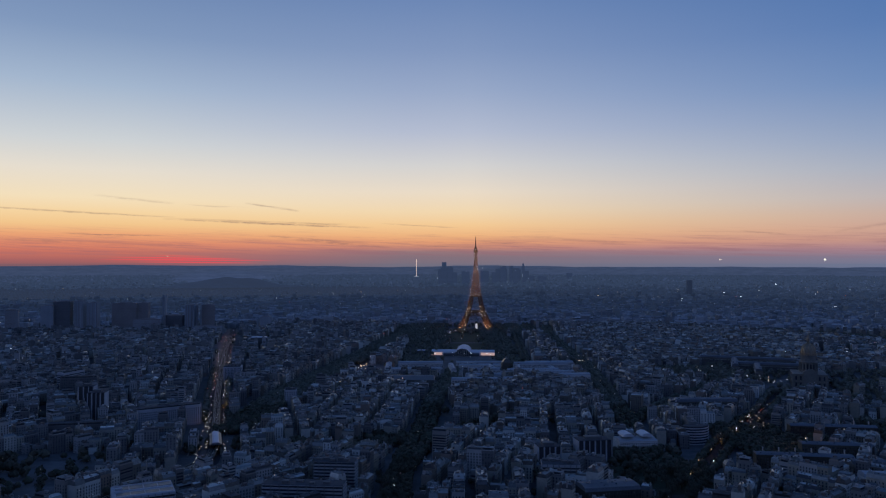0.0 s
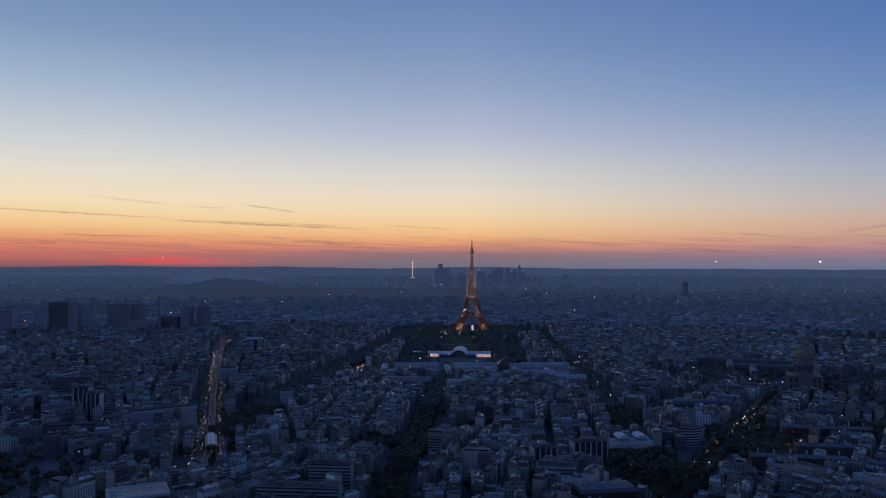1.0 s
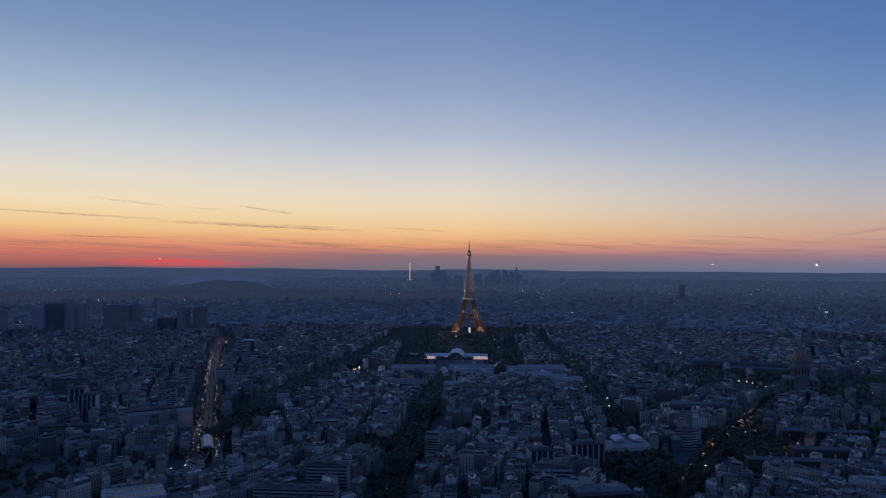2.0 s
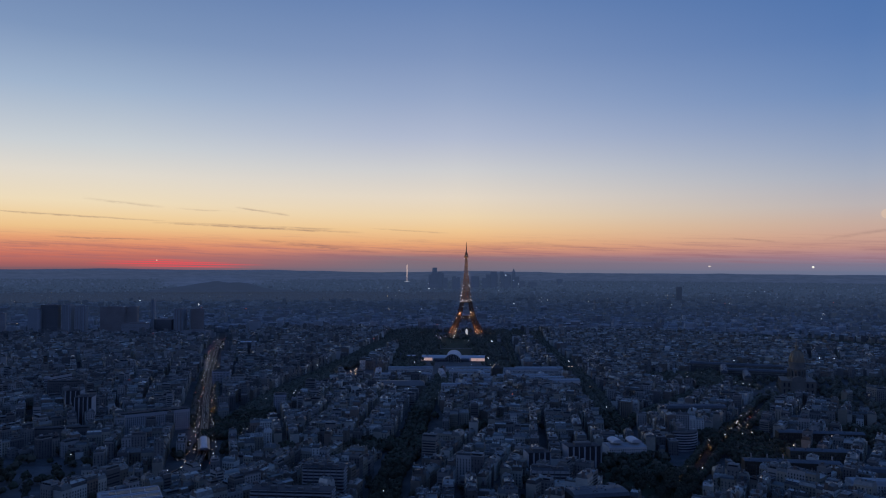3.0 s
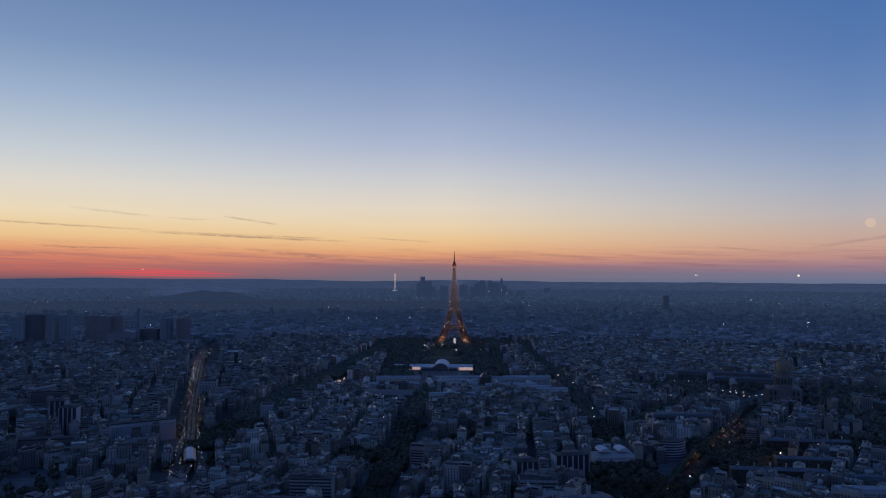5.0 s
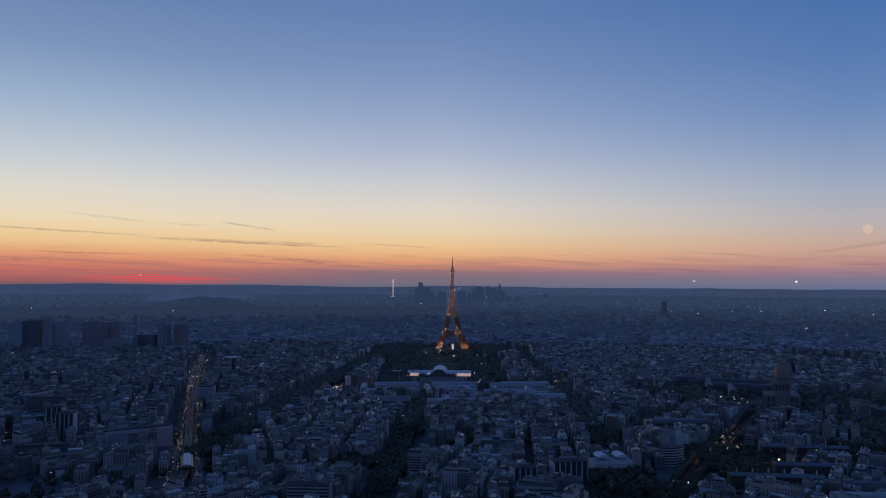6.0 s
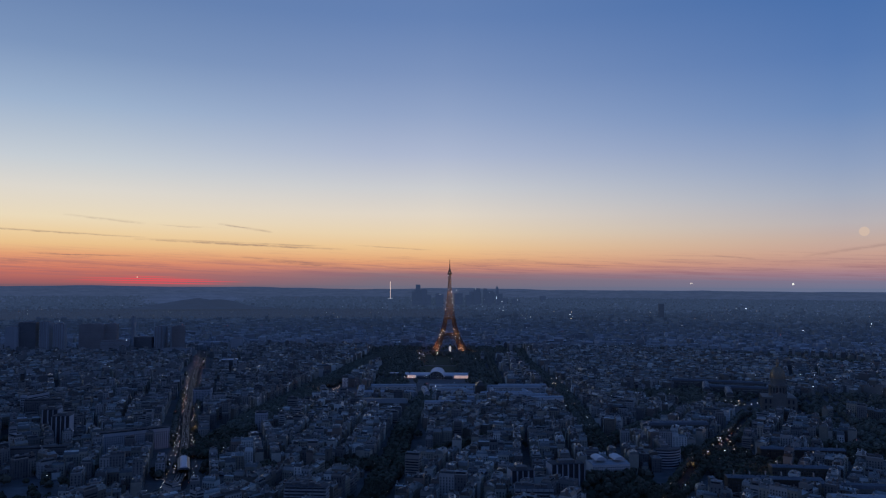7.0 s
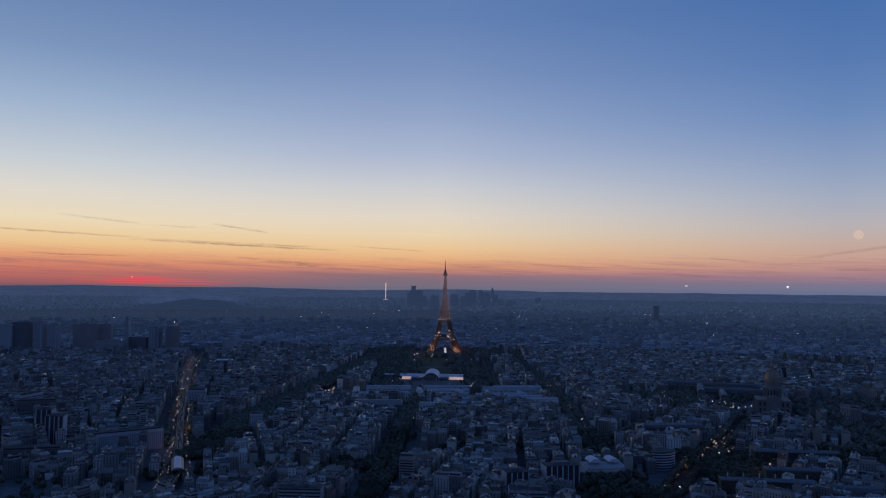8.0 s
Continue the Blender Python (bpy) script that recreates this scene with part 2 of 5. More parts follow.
M_GOLD = painted("gilded_lead", [(0.34, 0.26, 0.17), (0.29, 0.23, 0.16), (0.38, 0.29, 0.18)], 0.45, metal=0.55, grain=0.25, gloss=0.5)
M_MEMBRANE = painted("white_membrane", [(0.62, 0.62, 0.63), (0.58, 0.58, 0.60)], 0.5, grain=0.08)
M_RAIL = painted("steel_rail", [(0.62, 0.62, 0.63), (0.66, 0.66, 0.67)], 0.42, metal=0.9, grain=0.2)
M_BALLAST = painted("track_bed", [(0.04, 0.038, 0.036), (0.05, 0.047, 0.045)], 0.9, grain=0.3)


def glass(n, b):
    n.put(n.ramp(island(n), [(0.0, (0.03, 0.033, 0.04)), (0.6, (0.06, 0.064, 0.07)), (1.0, (0.16, 0.16, 0.165))]), b.inputs["Base Color"])
    b.inputs["Roughness"].default_value = 0.12


M_GLASS = material("window_glass", glass)
M_LAMP = glowing("white_lamp", (0.85, 0.92, 1.0), 9.0, 0.85)
M_BEACON = glowing("beacon_lamp", (1.0, 0.93, 0.85), 8.0)
M_LAMP_WARM = glowing("warm_lamp", (1.0, 0.68, 0.43), 6.0, 0.8)
M_LAMP_RED = glowing("tail_light", (1.0, 0.12, 0.06), 5.0, 0.8)
M_LIT = glowing("lit_window", (1.0, 0.80, 0.58), 0.7, 0.8)
M_CAR_WHITE = glowing("headlight", (1.0, 0.9, 0.75), 3.0)
M_CAR_RED = glowing("car_tail_light", (1.0, 0.16, 0.06), 3.0)


# Far roof tones raised, so the haze is painted into the base colour.
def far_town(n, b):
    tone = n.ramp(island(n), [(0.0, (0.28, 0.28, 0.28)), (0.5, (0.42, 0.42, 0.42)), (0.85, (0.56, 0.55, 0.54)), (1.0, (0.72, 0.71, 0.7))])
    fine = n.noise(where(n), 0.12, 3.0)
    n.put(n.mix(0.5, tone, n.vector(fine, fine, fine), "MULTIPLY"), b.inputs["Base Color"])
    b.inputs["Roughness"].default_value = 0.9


M_FAR = material("far_rooftops_hazed", far_town)


def soil(n, b):
    fine = n.noise(where(n), 0.045, 5.0, 0.65)
    broad = n.noise(where(n), 0.004, 3.0)
    n.put(n.ramp(n.math("ADD", n.math("MULTIPLY", fine, 0.6), n.math("MULTIPLY", broad, 0.4)),
                 [(0.3, (0.045, 0.055, 0.05)), (0.5, (0.09, 0.09, 0.09)), (0.7, (0.16, 0.16, 0.16))]), b.inputs["Base Color"])
    b.inputs["Roughness"].default_value = 0.95


M_GROUND = material("town_ground", soil)


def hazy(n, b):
    """Far land, the blue evening haze put into its emission."""
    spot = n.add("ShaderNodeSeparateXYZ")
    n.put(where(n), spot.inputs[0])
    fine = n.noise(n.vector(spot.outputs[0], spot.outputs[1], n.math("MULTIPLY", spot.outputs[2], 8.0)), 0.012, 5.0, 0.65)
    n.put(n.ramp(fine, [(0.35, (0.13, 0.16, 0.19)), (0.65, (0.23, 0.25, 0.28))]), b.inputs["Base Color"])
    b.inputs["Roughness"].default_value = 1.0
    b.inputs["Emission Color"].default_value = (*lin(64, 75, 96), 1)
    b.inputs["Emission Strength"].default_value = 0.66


M_HAZE = material("far_hills_haze_glow", hazy)


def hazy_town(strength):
    """Suburbs, part of the distance: blue evening haze painted in as emission, rising outward."""

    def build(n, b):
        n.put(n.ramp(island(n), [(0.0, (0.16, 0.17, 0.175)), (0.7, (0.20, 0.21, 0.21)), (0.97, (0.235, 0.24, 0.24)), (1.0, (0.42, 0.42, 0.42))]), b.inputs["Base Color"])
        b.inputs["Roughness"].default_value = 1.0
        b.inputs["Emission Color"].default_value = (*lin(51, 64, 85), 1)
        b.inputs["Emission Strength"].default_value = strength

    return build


M_HAZE_TOWN = [material("far_suburbs_haze_glow", hazy_town(k)) for k in (0.20, 0.42, 0.68)]


# Far trees and hill; the blue haze over them is painted as emission.
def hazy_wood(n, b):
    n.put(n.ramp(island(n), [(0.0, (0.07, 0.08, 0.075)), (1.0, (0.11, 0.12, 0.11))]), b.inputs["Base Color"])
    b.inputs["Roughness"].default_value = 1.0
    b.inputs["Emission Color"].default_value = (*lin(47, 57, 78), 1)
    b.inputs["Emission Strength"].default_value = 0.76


M_HAZE_WOOD = material("far_wood_haze_glow", hazy_wood)


# Skyline towers, with the distance haze painted on as blue emission.
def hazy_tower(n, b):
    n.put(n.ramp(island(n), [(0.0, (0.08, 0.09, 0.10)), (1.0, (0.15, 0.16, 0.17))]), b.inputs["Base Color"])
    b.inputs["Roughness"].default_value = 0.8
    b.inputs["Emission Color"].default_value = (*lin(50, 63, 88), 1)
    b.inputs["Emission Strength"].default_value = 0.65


M_HAZE_TOWER = material("far_tower_haze_glow", hazy_tower)


# The lone tower's copy of the haze glow, weakened so it reads darker.
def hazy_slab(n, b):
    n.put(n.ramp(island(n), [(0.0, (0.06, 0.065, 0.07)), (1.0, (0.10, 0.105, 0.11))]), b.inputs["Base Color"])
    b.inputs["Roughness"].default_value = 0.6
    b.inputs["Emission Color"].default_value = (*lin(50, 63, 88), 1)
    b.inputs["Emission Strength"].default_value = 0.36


M_HAZE_SLAB = material("far_slab_thin_haze", hazy_slab)


# ---- mesh shorthand ----
class Shape:
    """Gathers faces for one mesh; every piece takes one of the mesh's materials."""

    def __init__(self):
        self.v, self.f, self.m = [], [], []

    def face(self, points, m=0):
        i = len(self.v)
        self.v.extend(points)
        self.f.append(tuple(range(i, i + len(points))))
        self.m.append(m)

    def solid(self, points, faces, m=0):
        i = len(self.v)
        self.v.extend(points)
        for k, q in enumerate(faces):
            self.f.append(tuple(i + j for j in q))
            self.m.append(m[k] if isinstance(m, (list, tuple)) else m)

    def mesh(self, name, *materials):
        me = bpy.data.meshes.new(name)
        me.from_pydata(self.v, [], self.f)
        for m in materials:
            me.materials.append(m)
        if len(materials) > 1:
            me.polygons.foreach_set("material_index", self.m)
        me.update()
        return me


class Pieces(list):
    """Keeps every piece that does not stand on the last one as a shape of its own."""

    def solid(self, points, faces, m=0):
        x, y = sum(p[0] for p in points) / len(points), sum(p[1] for p in points) / len(points)
        if not self or max(abs(x - self.x), abs(y - self.y)) > 1.9:
            self.append(Shape())
            self.x, self.y = x, y
        self[-1].solid(points, faces, m)


BOX = [(0, 1, 5, 4), (1, 2, 6, 5), (2, 3, 7, 6), (3, 0, 4, 7), (4, 5, 6, 7), (3, 2, 1, 0)]


class Local:
    """A frame on the ground: local x along the front, y in depth, z up."""

    def __init__(self, x, y, turn, z=0.0, scale=1.0):
        a = radians(turn)
        self.x, self.y, self.z, self.c, self.s, self.k = x, y, z, math.cos(a), math.sin(a), scale

    def at(self, u, v, w):
        u, v, w = u * self.k, v * self.k, w * self.k
        return (self.x + u * self.c - v * self.s, self.y + u * self.s + v * self.c, self.z + w)

    def box(self, shape, u0, u1, v0, v1, w0, w1, m=0):
        shape.solid([self.at(u, v, w) for w in (w0, w1) for u, v in ((u0, v0), (u1, v0), (u1, v1), (u0, v1))], BOX if 0.4 < w0 < 12 else BOX[:5], m)

    def taper(self, shape, u0, u1, v0, v1, w0, w1, inset_u, inset_v, m=0):
        lo = [(u0, v0), (u1, v0), (u1, v1), (u0, v1)]
        hi = [(u0 + inset_u, v0 + inset_v), (u1 - inset_u, v0 + inset_v), (u1 - inset_u, v1 - inset_v), (u0 + inset_u, v1 - inset_v)]
        shape.solid([self.at(u, v, w0) for u, v in lo] + [self.at(u, v, w1) for u, v in hi], BOX[:5], m)


def part(name, shape, material, parent=None, label="", **tags):
    mats = material if isinstance(material, (list, tuple)) else (material,)
    ob = new(name, shape if isinstance(shape, bpy.types.Mesh) else shape.mesh(name, *mats))
    ob.parent = parent
    return tagged(ob, label, **tags)


def thing(name, label, category, group="", kind="", at=(0, 0, 0)):
    ob = new(name)
    ob.location = at
    ob.empty_display_size = 1.0
    return tagged(ob, label, category, group, kind)


def beam(shape, a, b, t, m=0):
    """A square bar from a to b."""
    a, b = Vector(a), Vector(b)
    way = (b - a).normalized()
    side = way.cross(Vector((0.31, 0.17, 0.93))).normalized() * t / 2
    up = way.cross(side).normalized() * t / 2
    shape.solid([tuple(p + q) for p in (a, b) for q in (-side - up, side - up, side + up, -side + up)], BOX, m)


def bulb(shape, x, y, z, r, m=0):
    """A small eight-sided globe."""
    shape.solid([(x + r, y, z), (x, y + r, z), (x - r, y, z), (x, y - r, z), (x, y, z + r), (x, y, z - r)],
                [(0, 1, 4), (1, 2, 4), (2, 3, 4), (3, 0, 4), (1, 0, 5), (2, 1, 5), (3, 2, 5), (0, 3, 5)], m)


# ---- the ground: a plain that climbs to a ring of hills ----
PLAIN, RIM = 2900.0, 4850.0


def shrink(d):
    """How much the plan beyond the plain is drawn in, at the distance d, so that the far suburbs climb towards the hills."""
    if d <= PLAIN:
        return 1.0
    return (PLAIN + (RIM - PLAIN) * (1 - math.exp(-(d - PLAIN) / (RIM - PLAIN)))) / d


def ground_at(x, y):
    """A place of the flat plan on the real ground: x, y, z and scale."""
    k = shrink(math.hypot(x, y))
    return x * k, y * k, EYE * (1 - k), k


def ring_sheet(rings, count=360):
    """A sheet of rings round the eye's foot, on the climbing ground."""
    v, f = [], []
    for d in rings:
        for j in range(count):
            a = 2 * math.pi * j / count
            x, y, z, k = ground_at(d * math.sin(a), d * math.cos(a))
            az = math.degrees(math.atan2(x, y))
            if d > 9500:
                grow = min(1.0, (d - 9500) / 9000)
                z += grow * (11 * noise.noise((az * 0.11, d * 0.0002, 0.0)) + 5 * noise.noise((az * 0.45, d * 0.0003, 3.0)))
                z += grow * (10.0 - 9.0 * max(0.0, min(1.0, (az + 18) / 48)))
            if d > 7000:  # the fort's hill
                z += 30 * math.exp(-((az + 16.3) / 2.6) ** 2) * math.exp(-((d - 13000) / 3500) ** 2)
            v.append((x, y, z))
    for i in range(len(rings) - 1):
        for j in range(count):
            k = (j + 1) % count
            f.append((i * count + j, i * count + k, (i + 1) * count + k, (i + 1) * count + j))
    return v, f, count


def build_ground():
    near = [0, 150, 400, 700, 1000, 1400, 1800, 2200, 2600, 2900, 3200, 3600, 4000, 4500, 5000, 5700, 6500]
    far = [6500, 7500, 8500, 9500, 11000, 13000, 15000, 18000, 22000, 28000, 38000, 60000]
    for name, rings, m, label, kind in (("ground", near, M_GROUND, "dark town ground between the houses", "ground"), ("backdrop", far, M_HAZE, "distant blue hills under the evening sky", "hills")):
        v, f, count = ring_sheet(rings)
        if name == "backdrop":  # the far side of the hills
            base = len(v)
            i = (len(rings) - 1) * count
            v += [(x * 1.012, y * 1.012, z - 60) for x, y, z in v[i:i + count]]
            f += [(i + j, i + (j + 1) % count, base + (j + 1) % count, base + j) for j in range(count)]
        me = bpy.data.meshes.new(name)
        me.from_pydata(v, [], f)
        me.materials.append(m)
        for p in me.polygons:
            p.use_smooth = True
        tagged(new(name, me), label, kind, kind="structure")


build_ground()

# ---- plan: avenues (centre line, half width, trees?) ----
AVENUES = {
    "viaduct": ([(-860, 3100), (-710, 2543), (-651, 2295), (-586, 2036), (-497, 1697), (-431, 1456), (-397, 1329), (-346, 1155), (-313, 1038), (-288, 957), (-276, 893), (-281, 866), (-290, 838), (-304, 800), (-325, 755), (-370, 660)], 17),
    "suffren": ([(-292, 1046), (-289, 1100), (-287, 1161), (-283, 1310), (-259, 1511), (-230, 1715), (-202, 1932), (-153, 2350), (-60, 2800)], 33),
    "saxe": ([(-46, 900), (-31, 956), (-26, 1092), (-19, 1223), (-6, 1389), (15, 1544), (22, 1640)], 17),
    "breteuil": ([(-200, 985), (-102, 960), (-36, 1000), (40, 1080), (120, 1180)], 14),
    "corner": ([(-50, 690), (-48, 747), (-47, 827), (-41, 900), (-31, 956)], 19),
    "segur": ([(262, 1040), (274, 1139), (296, 1359), (321, 1641), (326, 1832), (342, 2385), (380, 2800)], 17),
    "invalides": ([(200, 690), (233, 747), (266, 806), (310, 882), (368, 988), (434, 1086), (508, 1198), (615, 1380)], 19),
    "villars": ([(269, 1100), (388, 1277), (454, 1359), (560, 1500)], 14),
    "bosquet": ([(200, 1832), (222, 2200), (260, 2900)], 13),
    # the river's course; its bed is drawn as dark asphalt
    "quay": ([(470, 3050), (754, 3015), (998, 2798), (1184, 2525), (1298, 2388), (1357, 2283), (1657, 2223)], 85),
}
# open places without houses: x0, x1, y0, y1
OPEN = [(680, 860, 1120, 1330), (460, 590, 1500, 1700), (800, 1000, 1400, 1640), (-160, 330, 2480, 2900), (-100, 200, 1740, 2900), (-150, 340, 1560, 1740), (-140, -12, 1440, 1512), (600, 790, 1350, 1800), (185, 300, 775, 960), (362, 470, 880, 1080), (-212, -135, 1565, 1770), (-620, -395, 735, 930), (582, 692, 965, 1110)]


# lone buildings by name: x, y, turn, width, depth, height
LONE = {
    "slab": (-402, 1098, 34, 96, 15, 28), "white_roof": (-280, 706, 26, 54, 40, 26), "office": (-132, 722, -5, 78, 20, 28), "office_back": (-112, 792, -5, 44, 18, 31),
    "fins_a": (120, 868, 8, 26, 20, 28), "fins_b": (176, 890, 8, 40, 20, 30), "skylights": (240, 945, 6, 48, 26, 18), "pale": (160, 735, 10, 56, 28, 20),
    "arcade": (415, 1195, 2, 96, 20, 20), "ministry_a": (405, 850, -9, 104, 16, 22), "ministry_b": (470, 905, -9, 80, 16, 21), "ministry_c": (480, 820, -9, 70, 14, 19),
    "tower_flats": (-512, 1120, 8, 24, 18, 46), "tower_flats_b": (-560, 1190, 8, 22, 18, 44), "slab_b": (-640, 1330, 10, 60, 15, 36), "slab_c": (-700, 1420, 75, 54, 15, 34),
    "slab_d": (-490, 1010, 12, 70, 16, 22), "white_cube": (-423, 1520, 6, 34, 24, 30), "crescent": (330, 1010, -30, 40, 20, 24), "stepped": (124, 800, -4, 40, 22, 27),
    "school_a": (60, 1436, 2, 88, 15, 17), "school_b": (158, 1462, 9, 84, 14, 17), "school_c": (252, 1462, 5, 64, 18, 22), "school_d": (190, 1520, 5, 150, 14, 18), "school_e": (80, 1500, 3, 70, 13, 15),
    "end_wall": (-250, 1240, 12, 20, 16, 30), "wing_right": (462, 770, -6, 70, 16, 20), "wing_far": (520, 1010, -8, 110, 16, 20),
}


def off_line(x, y, line):
    best = 1e9
    for (x0, y0), (x1, y1) in zip(line, line[1:]):
        dx, dy = x1 - x0, y1 - y0
        t = max(0.0, min(1.0, ((x - x0) * dx + (y - y0) * dy) / (dx * dx + dy * dy)))
        best = min(best, math.hypot(x - x0 - t * dx, y - y0 - t * dy))
    return best


def is_open(x, y, margin):
    for x0, x1, y0, y1 in OPEN:
        if x0 - margin < x < x1 + margin and y0 - margin < y < y1 + margin:
            return True
    for line, half in AVENUES.values():
        if off_line(x, y, line) < half + margin:
            return True
    for lx, ly, turn, w, d, h in LONE.values():
        a = radians(turn)
        u, v = (x - lx) * math.cos(a) + (y - ly) * math.sin(a), (y - ly) * math.cos(a) - (x - lx) * math.sin(a)
        if abs(u) < w / 2 + margin and abs(v) < d / 2 + margin:
            return True
    return False


def in_view(x, y, near=560.0):
    return y > 0 and math.hypot(x, y) > near and -34.5 < math.degrees(math.atan2(x, y)) < 36.5


def along(line, step, start=0.0):
    """Places every step metres along a line, with the way there."""
    left = start
    for (x0, y0), (x1, y1) in zip(line, line[1:]):
        length = math.hypot(x1 - x0, y1 - y0)
        while left < length:
            t = left / length
            yield x0 + (x1 - x0) * t, y0 + (y1 - y0) * t, math.degrees(math.atan2(y1 - y0, x1 - x0))
            left += step
        left -= length


# ---- houses ----
rng = random.Random(7)


def plan_houses():
    """Blocks of houses round courts, each quarter on its own grid: x, y, turn, width, depth, height, kind."""
    houses = []
    seeds = []
    for i in range(-9, 10):
        for j in range(1, 12):
            x, y = i * 270 + rng.uniform(-100, 100), j * 270 + 150 + rng.uniform(-100, 100)
            turn, best = rng.choice((-38, -28, 24, 33, 45, 52)) + rng.uniform(-6, 6), 100
            for line, half in AVENUES.values():
                d = off_line(x, y, line)
                if d < best:
                    best = d
                    pick = min(zip(line, line[1:]), key=lambda s: off_line(x, y, s))
                    turn = math.degrees(math.atan2(pick[1][1] - pick[0][1], pick[1][0] - pick[0][0])) - 90
            seeds.append((x, y, turn))
    spots = np.array([(s[0], s[1]) for s in seeds])

    def mine(k, x, y):
        return int(np.argmin((spots[:, 0] - x) ** 2 + (spots[:, 1] - y) ** 2)) == k

    for k, (sx, sy, turn) in enumerate(seeds):
        if not in_view(sx, sy, 200) and math.hypot(sx, sy) > 900 and not in_view(sx * 0.85, sy + 250):
            continue
        a = radians(turn)
        c, s = math.cos(a), math.sin(a)
        u = -420.0
        while u < 420:
            bw = rng.uniform(40, 76)
            v = -420.0 + rng.uniform(0, 40)
            while v < 420:
                bd = rng.uniform(45, 110)
                base = rng.uniform(15, 22)
                depth = rng.uniform(10, 12.5)
                # plots along the four sides and a few in the court
                plots = []
                for side in (0, 1):
                    w = 0.0
                    while w < bd - 6:
                        ww = min(rng.uniform(8, 19), bd - w)
                        plots.append((u + (depth / 2 if side == 0 else bw - depth / 2), v + w + ww / 2, 90, ww, depth))
                        w += ww
                for side in (0, 1):
                    w = depth
                    while w < bw - depth - 6:
                        ww = min(rng.uniform(8, 19), bw - depth - w)
                        plots.append((u + w + ww / 2, v + (depth / 2 if side == 0 else bd - depth / 2), 0, ww, depth))
                        w += ww
                for q in range(int((bw - 2 * depth) * (bd - 2 * depth) / 210)):
                    plots.append((u + rng.uniform(depth + 6, bw - depth - 6), v + rng.uniform(depth + 7, bd - depth - 7), rng.choice((0, 90)), rng.uniform(6, 14), rng.uniform(5, 9.5)))
                for pu, pv, pt, pw, pd in plots:
                    x, y = sx + pu * c - pv * s, sy + pu * s + pv * c
                    if math.hypot(x, y) > PLAIN or not in_view(x, y) or not mine(k, x, y) or is_open(x, y, 9):
                        continue
                    inner = pd < 9.6
                    h = base + rng.gauss(0, 3.2) - (rng.uniform(4, 11) if inner else 0)
                    kind = "old" if rng.random() < (0.72 if x > -300 else 0.58) else "new"
                    if kind == "new" and not inner:
                        h += rng.choice((0, 2, 4, 7, 11)) if x < -250 else rng.choice((-2, 0, 3, 6))
                    houses.append((x, y, turn + pt, pw, pd, max(6.0, h), kind))
                v += bd + rng.uniform(9, 14)
            u += bw + rng.uniform(9, 13)
    houses.sort(key=lambda q: math.hypot(q[0], q[1]))
    return houses


def windows(win, lit, loc, w, d, h, r, chance=0.004, floor=3.1, gap=2.7, sides=True, band=False):
    """Rows of glazed openings, slightly proud of the plaster, with a few lit ones."""
    floors = max(1, int((h - 1.2) / floor))
    for axis in ((0, 1) if sides else (0,)):
        span, half = (w, d / 2) if axis == 0 else (d, w / 2)
        n = max(1, int((span - 1.0) / gap))
        for sign in (-1, 1):
            for i in range(floors):
                z0 = 0.9 + i * floor + (0.2 if i else -0.4)
                z1 = z0 + (1.55 if band else 1.95)
                cells = [(-span / 2 + 0.8, span / 2 - 0.8)] if band else [(-span / 2 + (k + 0.5) * span / n - 0.6, -span / 2 + (k + 0.5) * span / n + 0.6) for k in range(n)]
                for p, q in cells:
                    e = sign * (half + 0.05)
                    if axis == 0:
                        pts = [(p, e), (q, e)] if sign < 0 else [(q, e), (p, e)]
                    else:
                        pts = [(e, q), (e, p)] if sign < 0 else [(e, p), (e, q)]
                    (uu, vv), (u2, v2) = pts
                    target = lit if (not band and r.random() < chance) else win
                    target.face([loc.at(uu, vv, z0), loc.at(u2, v2, z0), loc.at(u2, v2, z1), loc.at(uu, vv, z1)])


